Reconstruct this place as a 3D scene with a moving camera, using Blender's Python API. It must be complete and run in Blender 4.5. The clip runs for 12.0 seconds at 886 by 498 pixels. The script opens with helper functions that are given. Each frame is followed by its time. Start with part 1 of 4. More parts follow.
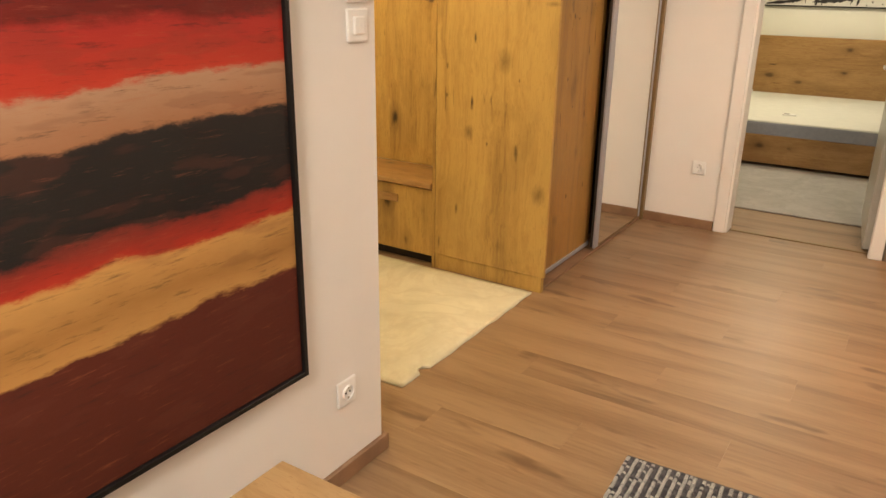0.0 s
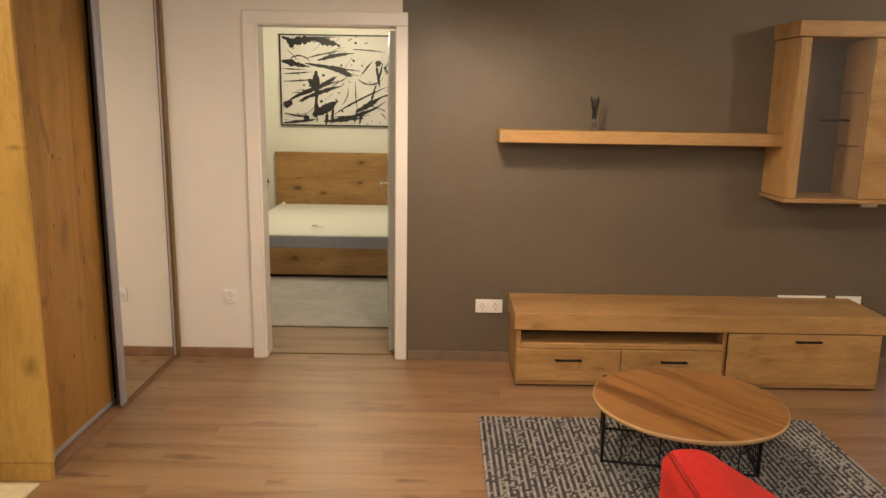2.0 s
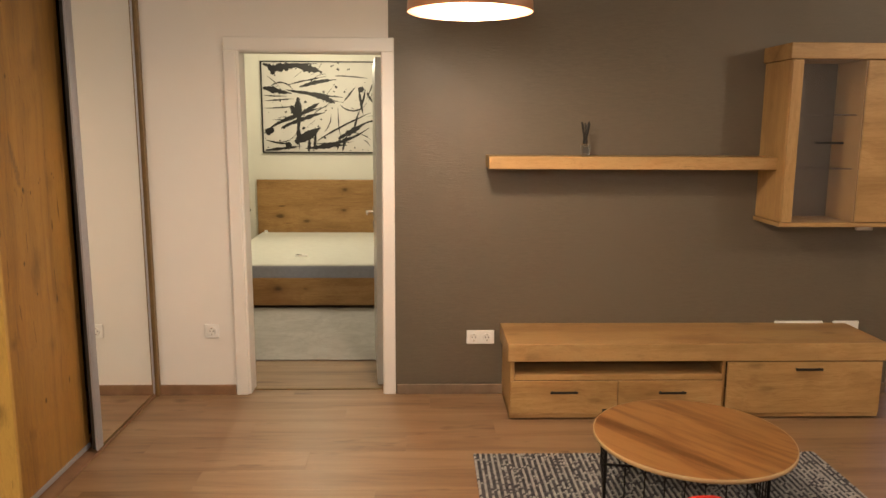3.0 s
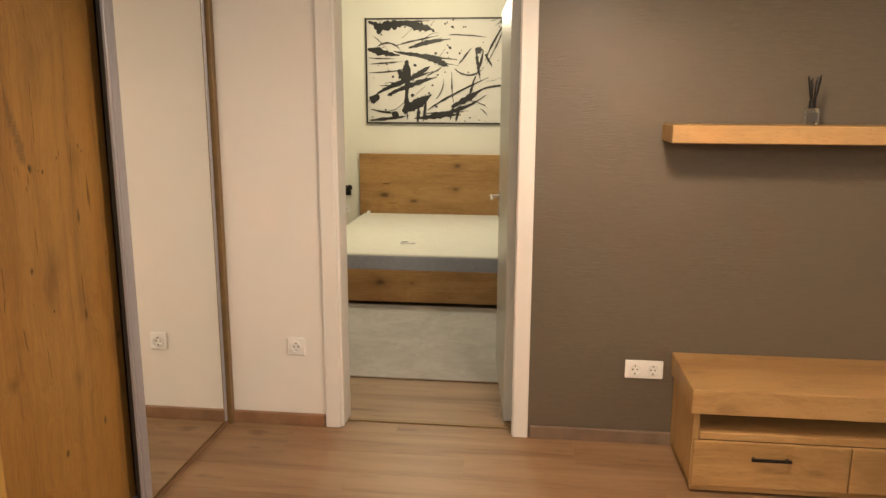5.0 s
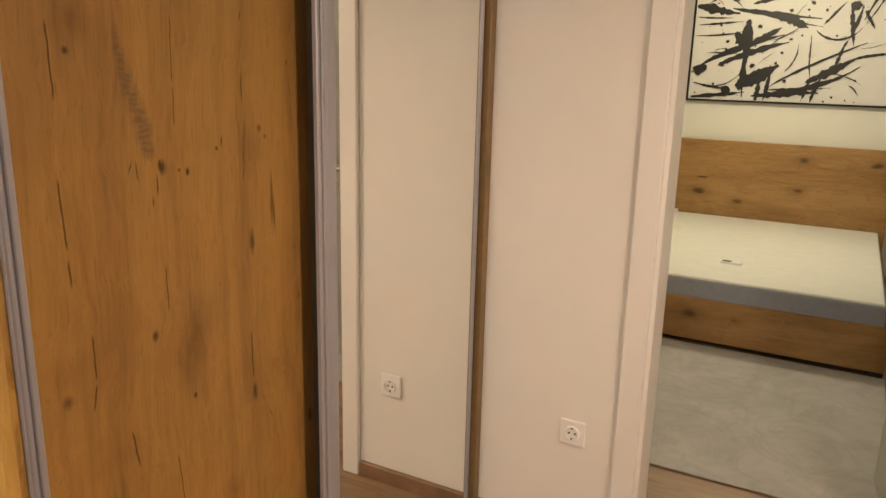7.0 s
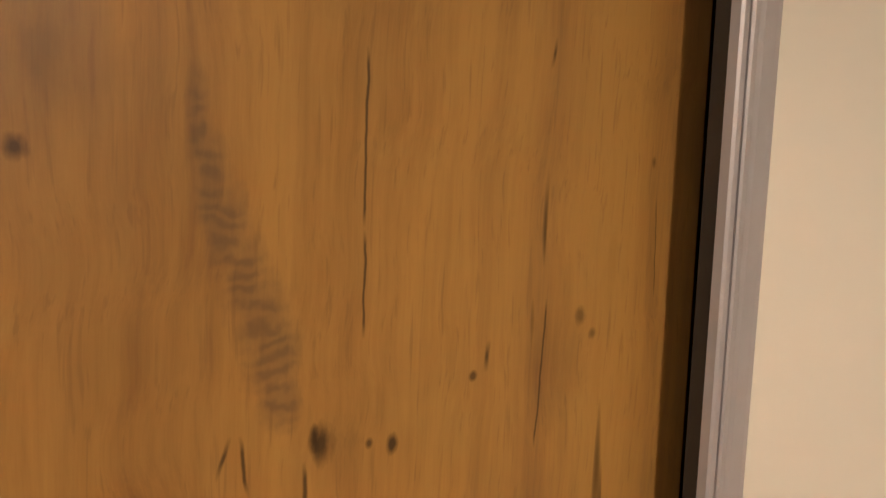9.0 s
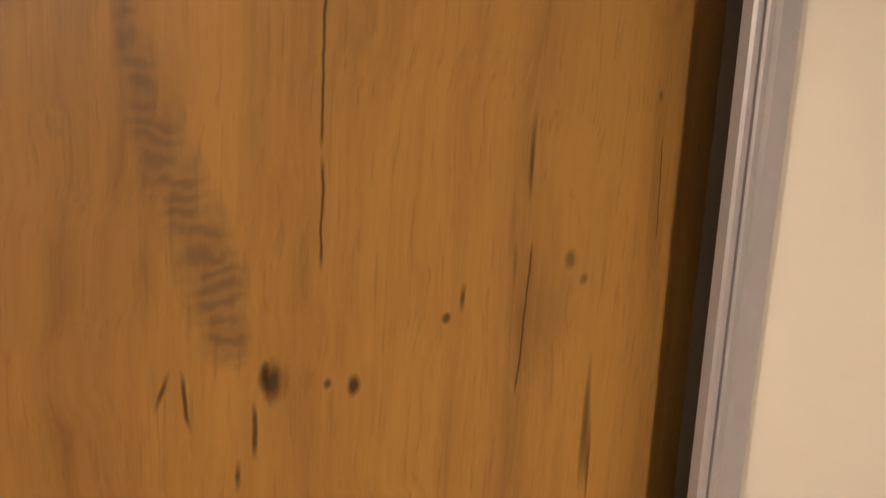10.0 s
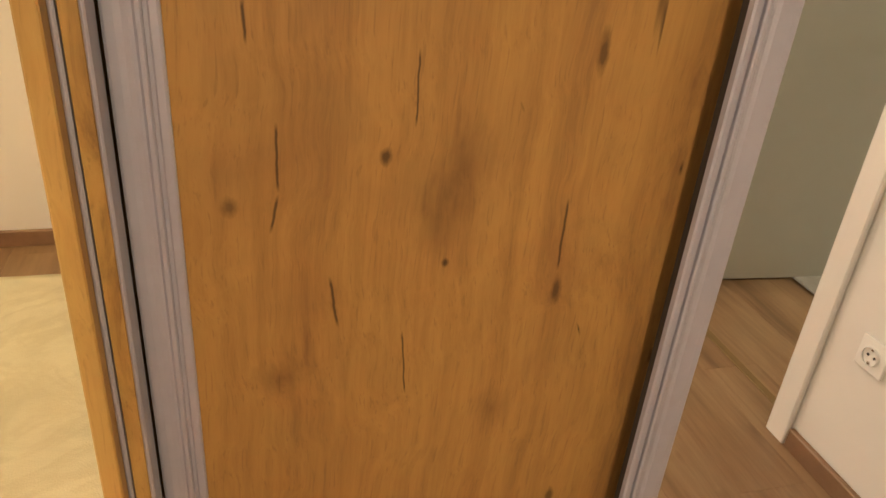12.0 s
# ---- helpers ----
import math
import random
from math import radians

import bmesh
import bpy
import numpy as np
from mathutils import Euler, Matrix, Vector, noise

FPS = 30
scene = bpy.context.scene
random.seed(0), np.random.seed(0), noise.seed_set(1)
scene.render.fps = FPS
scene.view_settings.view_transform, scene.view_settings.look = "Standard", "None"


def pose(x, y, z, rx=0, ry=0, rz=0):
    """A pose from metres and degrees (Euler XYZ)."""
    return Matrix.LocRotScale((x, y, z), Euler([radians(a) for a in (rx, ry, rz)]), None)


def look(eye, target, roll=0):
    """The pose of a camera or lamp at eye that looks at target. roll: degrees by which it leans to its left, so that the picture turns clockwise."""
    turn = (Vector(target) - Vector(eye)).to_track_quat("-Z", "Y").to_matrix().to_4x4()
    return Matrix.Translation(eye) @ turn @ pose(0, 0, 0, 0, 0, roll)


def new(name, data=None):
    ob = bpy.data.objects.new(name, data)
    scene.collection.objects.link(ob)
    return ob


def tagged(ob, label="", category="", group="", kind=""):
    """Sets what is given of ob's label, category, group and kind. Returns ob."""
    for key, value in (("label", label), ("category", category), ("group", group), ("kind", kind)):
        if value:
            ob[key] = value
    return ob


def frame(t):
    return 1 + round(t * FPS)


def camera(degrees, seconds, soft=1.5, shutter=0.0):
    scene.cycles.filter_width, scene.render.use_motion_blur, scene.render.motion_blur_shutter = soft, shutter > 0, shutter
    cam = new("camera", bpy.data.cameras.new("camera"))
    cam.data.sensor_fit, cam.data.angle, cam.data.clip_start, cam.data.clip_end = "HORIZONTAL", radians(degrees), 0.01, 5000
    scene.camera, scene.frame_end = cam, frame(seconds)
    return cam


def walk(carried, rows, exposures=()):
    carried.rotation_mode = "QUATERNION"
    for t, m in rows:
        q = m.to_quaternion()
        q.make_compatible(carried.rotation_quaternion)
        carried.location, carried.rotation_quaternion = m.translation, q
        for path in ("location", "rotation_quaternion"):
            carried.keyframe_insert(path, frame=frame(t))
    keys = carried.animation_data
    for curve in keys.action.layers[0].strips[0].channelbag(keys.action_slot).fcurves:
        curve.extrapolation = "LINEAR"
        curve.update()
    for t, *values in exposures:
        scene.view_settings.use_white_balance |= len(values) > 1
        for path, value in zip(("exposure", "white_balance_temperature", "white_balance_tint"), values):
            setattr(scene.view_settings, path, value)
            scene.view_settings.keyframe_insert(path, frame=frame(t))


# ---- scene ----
cam = camera(61.5, 12.0)
PATH = [
    (0, (0.507, 0.125, 1.47), (-0.509, 1.711, 0.796), 0.8),
    (0.5, (0.597, 0.21, 1.526), (-0.088, 1.972, 0.873), 1.4),
    (0.8, (0.623, 0.277, 1.533), (0.113, 2.115, 0.932), 1.5),
    (1, (0.629, 0.321, 1.545), (0.235, 2.197, 0.977), 1.5),
    (1.5, (0.664, 0.395, 1.559), (0.507, 2.333, 1.09), 1.2),
    (2, (0.669, 0.442, 1.589), (0.674, 2.403, 1.197), 0.9),
    (2.5, (0.699, 0.481, 1.566), (0.747, 2.453, 1.24), 0.4),
    (3, (0.629, 0.574, 1.599), (0.681, 2.547, 1.27), 0.3),
    (4.8, (0.459, 1.534, 1.539), (0.296, 3.489, 1.15), 0.2),
    (5, (0.431, 1.644, 1.532), (0.211, 3.592, 1.134), 0.2),
    (5.5, (0.314, 1.922, 1.552), (-0.05, 3.85, 1.165), -0.2),
    (6, (0.243, 2.232, 1.541), (-0.344, 4.107, 1.164), -0.4),
    (6.5, (0.149, 2.522, 1.497), (-0.603, 4.327, 1.075), 0.2),
    (6.7, (0.104, 2.626, 1.501), (-0.714, 4.395, 1.05), 0.9),
    (8.3, (-0.433, 3.339, 1.515), (-1.814, 4.733, 1.128), -0.4),
    (9, (-0.606, 3.458, 1.523), (-2.169, 4.671, 1.226), 1.0),
    (9.5, (-0.612, 3.45, 1.5), (-2.206, 4.617, 1.184), 1.7),
    (10, (-0.606, 3.52, 1.503), (-2.218, 4.63, 1.084), 2.0),
    (10.5, (-0.624, 3.533, 1.503), (-2.19, 4.675, 1.006), 2.0),
    (11, (-0.546, 3.497, 1.495), (-2.154, 4.507, 0.867), 3.6),
    (11.5, (-0.351, 3.445, 1.385), (-2.038, 4.178, 0.597), 6.1),
    (12, (-0.226, 3.472, 1.344), (-1.908, 3.998, 0.397), 5.1),
]
walk(cam, [(t, look(eye, target, roll)) for t, eye, target, roll in PATH],
     exposures=((0, 0.12), (0.8, 0.04), (1.5, -0.08), (2.5, -0.18), (3.2, -0.10), (5, -0.04), (6.5, -0.14), (8.3, 0.0), (10.5, 0.14), (12, 0.20)))
# ---------------------------------------------------------------- world and lamps
world = bpy.data.worlds.new("dusk")
scene.world = world
world.use_nodes = True
wn = world.node_tree
wn.nodes["Background"].inputs[0].default_value = (0.10, 0.25, 0.72, 1)
wn.nodes["Background"].inputs[1].default_value = 0.85

WARM = (1.0, 0.70, 0.36)
WARMISH = (1.0, 0.81, 0.605)
COOLISH = (1.0, 0.86, 0.60)


def lamp(name, at, watts, colour, size=0.1):
    data = bpy.data.lights.new(name, "POINT")
    data.energy, data.color, data.shadow_soft_size = watts, colour, size
    ob = new(name, data)
    ob.location = at
    return ob


lamp("hall_bulb", (-1.95, 2.35, 2.36), 33, (1.0, 0.79, 0.42), 0.09)
lamp("pendant_bulb", (0.81, 3.6, 2.09), 70, WARMISH, 0.10)
lamp("dining_bulb", (4.05, 2.45, 2.36), 42, WARMISH, 0.10)
# unseen fill behind the start, added to brighten the left wall and room
lamp("room_fill_bulb", (0.25, -0.6, 2.36), 138, (1.0, 0.90, 0.76), 0.30)
lamp("bedroom_bulb", (-0.45, 7.7, 2.26), 55, COOLISH, 0.10)


# ---------------------------------------------------------------- materials
class Mat:
    """A small node-graph writer round one Principled material."""

    def __init__(self, name, rough=0.5, metal=0.0, spec=0.5):
        self.m = bpy.data.materials.new(name)
        self.m.use_nodes = True
        self.t = self.m.node_tree
        self.b = self.t.nodes["Principled BSDF"]
        self.b.inputs["Roughness"].default_value = rough
        self.b.inputs["Metallic"].default_value = metal
        self.b.inputs["Specular IOR Level"].default_value = spec
        self.co = self.t.nodes.new("ShaderNodeTexCoord").outputs["Object"]

    def put(self, socket, value):
        if isinstance(value, bpy.types.NodeSocket):
            self.t.links.new(value, socket)
        elif isinstance(value, (tuple, list)) and len(value) == 3 and len(socket.default_value) == 4:
            socket.default_value = (*value, 1)
        else:
            socket.default_value = value

    def math(self, op, a, b=0.0, c=None, clamp=False):
        n = self.t.nodes.new("ShaderNodeMath")
        n.operation, n.use_clamp = op, clamp
        self.put(n.inputs[0], a)
        self.put(n.inputs[1], b)
        if c is not None:
            self.put(n.inputs[2], c)
        return n.outputs[0]

    def vec(self, op, a, b=(0, 0, 0)):
        n = self.t.nodes.new("ShaderNodeVectorMath")
        n.operation = op
        self.put(n.inputs[0], a)
        self.put(n.inputs[1], b)
        return n.outputs["Value"] if op == "LENGTH" else n.outputs[0]

    def noise(self, co, scale, detail=3.0, rough=0.55, distort=0.0):
        n = self.t.nodes.new("ShaderNodeTexNoise")
        self.put(n.inputs["Vector"], co)
        n.inputs["Scale"].default_value = scale
        n.inputs["Detail"].default_value = detail
        n.inputs["Roughness"].default_value = rough
        n.inputs["Distortion"].default_value = distort
        return n.outputs["Fac"]

    def voronoi(self, co, scale, feature="F1"):
        n = self.t.nodes.new("ShaderNodeTexVoronoi")
        n.feature = feature
        n.voronoi_dimensions = "2D"
        self.put(n.inputs["Vector"], co)
        n.inputs["Scale"].default_value = scale
        return n.outputs["Distance"], n.outputs["Color"]

    def span(self, v, a, b, lo=0.0, hi=1.0):
        n = self.t.nodes.new("ShaderNodeMapRange")
        self.put(n.inputs[0], v)
        for i, x in enumerate((a, b, lo, hi)):
            n.inputs[i + 1].default_value = x
        return n.outputs[0]

    def mix(self, f, a, b, kind="MIX"):
        n = self.t.nodes.new("ShaderNodeMix")
        n.data_type, n.blend_type = "RGBA", kind
        self.put(n.inputs[0], f)
        self.put(n.inputs[6], a)
        self.put(n.inputs[7], b)
        return n.outputs[2]

    def ramp(self, f, stops):
        n = self.t.nodes.new("ShaderNodeValToRGB")
        self.put(n.inputs[0], f)
        e = n.color_ramp.elements
        while len(e) < len(stops):
            e.new(0.5)
        for el, (p, c) in zip(e, stops):
            el.position, el.color = p, (*c, 1)
        return n.outputs[0]

    def random(self):
        return self.t.nodes.new("ShaderNodeObjectInfo").outputs["Random"]

    def island(self):
        return self.t.nodes.new("ShaderNodeNewGeometry").outputs["Random Per Island"]

    def axis(self, co, i):
        n = self.t.nodes.new("ShaderNodeSeparateXYZ")
        self.put(n.inputs[0], co)
        return n.outputs[i]

    def colour(self, v):
        self.put(self.b.inputs["Base Color"], v)
        return self

    def roughness(self, v):
        self.put(self.b.inputs["Roughness"], v)
        return self

    def bump(self, h, strength=0.2, dist=0.01):
        n = self.t.nodes.new("ShaderNodeBump")
        n.inputs["Strength"].default_value = strength
        n.inputs["Distance"].default_value = dist
        self.put(n.inputs["Height"], h)
        self.t.links.new(n.outputs[0], self.b.inputs["Normal"])
        return self


def plain(name, c, rough=0.5, metal=0.0, var=0.06, scale=6.0, bump=0.0):
    a = Mat(name, rough, metal)
    n = a.noise(a.co, scale, 4)
    a.colour(a.mix(a.span(n, 0.3, 0.7), tuple(x * (1 - var) for x in c), tuple(min(1, x * (1 + var)) for x in c)))
    if bump:
        a.bump(a.noise(a.co, 140, 2), bump, 0.002)
    return a.m


def timber(name, light, mid, dark, along, knots=0.6, streak=1.0, own=(), cracks=(), plume=(), face=1, rough=0.42, seed=0.0):
    """Board with grain along one axis, scattered knots and, where given, knots, cracks and a rippled plume of its own."""
    a = Mat(name, rough, 0, 0.35)
    co = a.vec("ADD", a.co, (seed, seed * 1.7, seed * 0.6))
    s = [1.0, 1.0, 1.0]
    s[along] = 0.075
    warp = a.noise(co, 2.3, 3)
    bend = a.vec("ADD", a.vec("MULTIPLY", co, tuple(s)), a.mix(warp, (0, 0, 0), (0.10, 0.10, 0.10)))
    broad = a.noise(bend, 6.5, 4, 0.62, 0.8)
    fine = a.noise(bend, 75, 5, 0.7)
    pores = a.noise(bend, 230, 2, 0.6)
    q = [1.0, 1.0, 1.0]
    q[along] = 0.42
    cloud = a.noise(a.vec("MULTIPLY", co, tuple(q)), 3.4, 5, 0.6, 0.7)
    base = a.ramp(a.math("ADD", a.math("MULTIPLY", broad, 0.6), a.math("MULTIPLY", fine, 0.4)),
                  [(0.30, dark), (0.45, mid), (0.56, light), (0.74, mid)])
    grey = tuple(0.8 * d + 0.2 * m for d, m in zip(dark, mid))
    base = a.mix(a.span(cloud, 0.50, 0.72, 0.0, 0.75 * streak), base, grey)
    base = a.mix(a.span(cloud, 0.28, 0.44, 0.55, 0.0), base, light)
    base = a.mix(a.span(pores, 0.58, 0.70, 0.0, 0.45 * streak), base, dark)
    # scattered knots on the flat of the board, longer along the grain
    n = a.t.nodes.new("ShaderNodeCombineXYZ")
    x, y, z = (a.axis(co, i) for i in range(3))
    flat = {2: (a.math("ADD", x, y), z), 0: (a.math("ADD", y, z), x), 1: (a.math("ADD", x, z), y)}[along]
    a.put(n.inputs[0], a.math("MULTIPLY", flat[0], 4.2))
    a.put(n.inputs[1], a.math("MULTIPLY", flat[1], 2.3))
    kn, cell = a.voronoi(n.outputs[0], 1.0)
    rare = a.span(a.axis(cell, 0), 0.22, 0.50)
    kn = a.math("ADD", kn, a.span(a.axis(cell, 1), 0, 1, 0.05, -0.05))
    wob = a.math("MULTIPLY", a.noise(bend, 30, 4, 0.65), 0.20)
    kw = a.math("ADD", kn, wob)
    halo = a.span(kw, 0.12, 0.34, knots * 0.7, 0.0)
    core = a.span(kw, 0.11, 0.185, knots, 0.0)
    black = tuple(x * 0.22 for x in dark)
    base = a.mix(a.math("MULTIPLY", halo, rare), base, tuple(x * 0.8 for x in dark))
    base = a.mix(a.math("MULTIPLY", core, rare), base, black)
    # short cracks along the grain
    c = [36.0, 36.0, 36.0]
    c[along] = 2.4
    crack = a.noise(a.vec("MULTIPLY", co, tuple(c)), 1.0, 2, 0.6, 0.4)
    fleck = a.span(crack, 0.72, 0.755, 0.0, 0.9 * streak)
    base = a.mix(fleck, base, black)
    # knots, cracks and a feather of its own, placed across the board (face: 0 along x, 1 along y) and in height
    if own or cracks or plume:
        across, up = a.axis(a.co, face), a.axis(a.co, 2)
        ragged = a.math("MULTIPLY", a.math("SUBTRACT", a.noise(a.vec("MULTIPLY", a.co, (1, 1, 0.4)), 60, 4, 0.65), 0.5), 1.5)
        sway = a.math("MULTIPLY", a.math("SUBTRACT", a.noise(a.co, 22, 3, 0.6), 0.5), 0.006)
        side = a.math("ADD", across, sway)
        tone = a.span(a.noise(a.vec("MULTIPLY", a.co, (60, 60, 9)), 1.0, 3, 0.6), 0.3, 0.7, 0.65, 1.0)

        def oval(y, z, ry, rz):
            p = a.math("MULTIPLY", a.math("SUBTRACT", across, y), 1 / ry)
            q = a.math("MULTIPLY", a.math("SUBTRACT", up, z), 1 / rz)
            r = a.math("SQRT", a.math("ADD", a.math("MULTIPLY", p, p), a.math("MULTIPLY", q, q)))
            return a.math("ADD", r, ragged)

        ripple = a.t.nodes.new("ShaderNodeTexWave")
        ripple.bands_direction = "Z"
        a.put(ripple.inputs["Vector"], a.co)
        ripple.inputs["Scale"].default_value = 30
        ripple.inputs["Distortion"].default_value = 9
        ripple.inputs["Detail"].default_value = 3
        ripple.inputs["Detail Scale"].default_value = 1.2
        total = None
        for y, z, ry, rz in plume:
            m = a.span(oval(y, z, ry, rz), 0.45, 1.25, 1.0, 0.0)
            total = m if total is None else a.math("MAXIMUM", total, m)
        if total is not None:
            base = a.mix(a.math("MULTIPLY", total, a.span(ripple.outputs["Fac"], 0.1, 0.9, 0.55, 0.78)), base, (dark[0] * 0.80, dark[1] * 0.92, dark[2] * 1.15))
        for y, z, ry, rz, depth in own:
            soft = ry > 0.013
            m = a.span(oval(y, z, ry, rz), 0.1 if soft else 0.3, 1.5 if soft else 1.1, depth, 0.0)
            base = a.mix(a.math("MULTIPLY", m, tone) if soft else m, base, tuple(x * (0.50 if soft else 0.26) for x in dark))
        for y0, z0, y1, z1, wide in cracks:
            f = a.span(up, z0, z1)
            d = a.math("ABSOLUTE", a.math("SUBTRACT", side, a.math("MULTIPLY_ADD", f, y1 - y0, y0)))
            ends = a.math("MULTIPLY", a.span(up, z1, z1 + 0.012), a.span(up, z0 - 0.012, z0, 1.0, 0.0))
            m = a.math("MULTIPLY", a.span(d, wide * 0.4, wide * 1.3, 0.85, 0.0), ends)
            base = a.mix(m, base, tuple(x * 0.24 for x in dark))
    a.colour(base)
    a.roughness(a.span(fine, 0.3, 0.7, rough - 0.08, rough + 0.12))
    a.bump(a.math("SUBTRACT", a.math("MULTIPLY", fine, 0.5), fleck), 0.3, 0.0015)
    return a.m


# across, height, half width, half height, depth
DOOR_KNOTS = (
    (3.681, 1.323, 0.010, 0.017, 0.9), (3.676, 1.328, 0.004, 0.011, 0.9), (3.737, 1.309, 0.005, 0.008, 0.95), (3.718, 1.314, 0.003, 0.004, 0.8),
    (3.928, 1.376, 0.007, 0.009, 0.6), (3.944, 1.358, 0.006, 0.006, 0.6), (3.810, 1.345, 0.004, 0.004, 0.8), (3.516, 1.515, 0.006, 0.008, 0.9),
    (3.905, 1.338, 0.028, 0.040, 0.4), (4.016, 1.504, 0.003, 0.006, 0.6), (3.895, 1.150, 0.009, 0.032, 0.75), (3.642, 1.024, 0.008, 0.012, 0.85),
    (3.740, 1.010, 0.030, 0.055, 0.55), (3.712, 0.945, 0.026, 0.045, 0.5))
DOOR_LOW_KNOTS = (
    (3.725, 0.877, 0.005, 0.007, 0.9), (3.887, 0.820, 0.009, 0.026, 0.8), (3.463, 0.967, 0.012, 0.014, 0.6), (4.068, 0.690, 0.008, 0.020, 0.75),
    (3.514, 0.719, 0.030, 0.022, 0.55), (3.816, 0.622, 0.028, 0.030, 0.4), (3.528, 1.565, 0.030, 0.045, 0.55), (3.495, 1.66, 0.030, 0.050, 0.5),
    (3.62, 1.78, 0.008, 0.012, 0.8), (3.85, 1.86, 0.020, 0.040, 0.5), (3.72, 0.40, 0.010, 0.016, 0.8), (3.59, 0.30, 0.026, 0.030, 0.5), (3.94, 0.42, 0.008, 0.02, 0.7))
# across and height at the upper and at the lower end, half width
DOOR_CRACKS = (
    (3.717, 1.58, 3.714, 1.463, 0.0011), (3.714, 1.463, 3.714, 1.388, 0.0011), (3.825, 1.371, 3.822, 1.345, 0.0022), (3.887, 1.396, 3.878, 1.27, 0.0011),
    (3.619, 1.343, 3.610, 1.316, 0.0016), (3.625, 1.342, 3.630, 1.30, 0.0013), (3.669, 1.314, 3.668, 1.272, 0.0017), (3.658, 1.278, 3.657, 1.253, 0.0018),
    (4.023, 1.472, 4.027, 1.379, 0.0007), (3.888, 1.601, 3.884, 1.576, 0.0016), (3.484, 1.328, 3.488, 1.21, 0.0018))
DOOR_LOW_CRACKS = (
    (3.489, 1.20, 3.489, 1.149, 0.0018), (3.883, 0.962, 3.884, 0.853, 0.0018), (3.517, 1.068, 3.518, 0.982, 0.0017), (3.518, 0.982, 3.508, 0.93, 0.0018),
    (3.576, 0.868, 3.589, 0.79, 0.0020), (3.674, 1.151, 3.675, 1.058, 0.0013), (3.929, 0.765, 3.938, 0.74, 0.0015), (3.673, 0.777, 3.683, 0.668, 0.0013),
    (3.488, 1.56, 3.490, 1.44, 0.0017), (3.800, 1.090, 3.806, 1.075, 0.0016), (4.037, 1.01, 4.037, 0.985, 0.0022))
DOOR_PLUME = (
    (3.606, 1.525, 0.007, 0.030), (3.612, 1.495, 0.010, 0.035), (3.621, 1.465, 0.013, 0.032), (3.630, 1.440, 0.014, 0.030),
    (3.641, 1.412, 0.017, 0.030), (3.647, 1.385, 0.018, 0.030), (3.651, 1.358, 0.016, 0.020))
SIDE_KNOTS = (
    (-1.359, 1.227, 0.008, 0.035, 0.85), (-1.195, 1.124, 0.030, 0.045, 0.75), (-1.370, 0.912, 0.011, 0.035, 0.9), (-1.384, 0.767, 0.022, 0.030, 0.8),
    (-1.117, 0.695, 0.012, 0.050, 0.75), (-0.985, 0.506, 0.030, 0.040, 0.75), (-1.191, 0.205, 0.030, 0.030, 0.4), (-1.279, 0.722, 0.008, 0.014, 0.7),
    (-0.960, 1.386, 0.030, 0.009, 0.7), (-1.516, 0.942, 0.010, 0.014, 0.6), (-1.515, 1.083, 0.008, 0.018, 0.6), (-1.114, 1.041, 0.006, 0.012, 0.6),
    (-1.236, 1.516, 0.030, 0.020, 0.5), (-1.30, 1.78, 0.014, 0.030, 0.8), (-1.08, 1.90, 0.012, 0.02, 0.7), (-1.45, 0.36, 0.010, 0.030, 0.7))

OAK_L, OAK_M, OAK_D = (0.53, 0.335, 0.095), (0.44, 0.262, 0.070), (0.20, 0.112, 0.036)
M_oak_z = timber("knotty_oak_upright", OAK_L, OAK_M, OAK_D, 2, 0.95)
M_oak_side = timber("knotty_oak_side", OAK_L, OAK_M, OAK_D, 2, 0.0, 0.6, SIDE_KNOTS, face=0, seed=5.0)
M_oak_door = timber("knotty_oak_door", (0.40, 0.226, 0.063), (0.325, 0.177, 0.050), (0.18, 0.096, 0.037), 2, 0.0, 0.8, DOOR_KNOTS + DOOR_LOW_KNOTS, DOOR_CRACKS + DOOR_LOW_CRACKS, DOOR_PLUME, seed=2.0)
M_oak_x = timber("knotty_oak_lying", (0.44, 0.26, 0.10), (0.36, 0.20, 0.072), (0.21, 0.11, 0.04), 0, 0.7, seed=4.0)
M_walnut_x = timber("warm_oak_lying", (0.50, 0.315, 0.135), (0.42, 0.25, 0.10), (0.27, 0.15, 0.055), 0, 0.25, seed=7.0)
M_walnut_z = timber("warm_oak_upright", (0.48, 0.30, 0.125), (0.40, 0.235, 0.092), (0.27, 0.15, 0.055), 2, 0.15, seed=9.0)
a = Mat("striped_walnut_top", 0.30, 0, 0.4)
gx, gy = a.axis(a.co, 0), a.axis(a.co, 1)
cx = a.t.nodes.new("ShaderNodeCombineXYZ")
a.put(cx.inputs[0], a.math("ADD", a.math("MULTIPLY", gx, 0.80), a.math("MULTIPLY", gy, 0.60)))
a.put(cx.inputs[1], a.math("MULTIPLY", a.math("SUBTRACT", a.math("MULTIPLY", gy, 0.80), a.math("MULTIPLY", gx, 0.60)), 0.10))
st = a.noise(cx.outputs[0], 13, 3, 0.55, 0.5)
fn = a.noise(cx.outputs[0], 120, 3, 0.6)
a.colour(a.ramp(a.math("ADD", a.math("MULTIPLY", st, 0.85), a.math("MULTIPLY", fn, 0.15)),
                [(0.30, (0.13, 0.055, 0.018)), (0.45, (0.25, 0.115, 0.036)), (0.56, (0.36, 0.185, 0.062)), (0.72, (0.27, 0.125, 0.04))]))
a.bump(fn, 0.1, 0.001)
M_top = a.m
M_edge = plain("pale_edge_band", (0.55, 0.38, 0.19), 0.45)
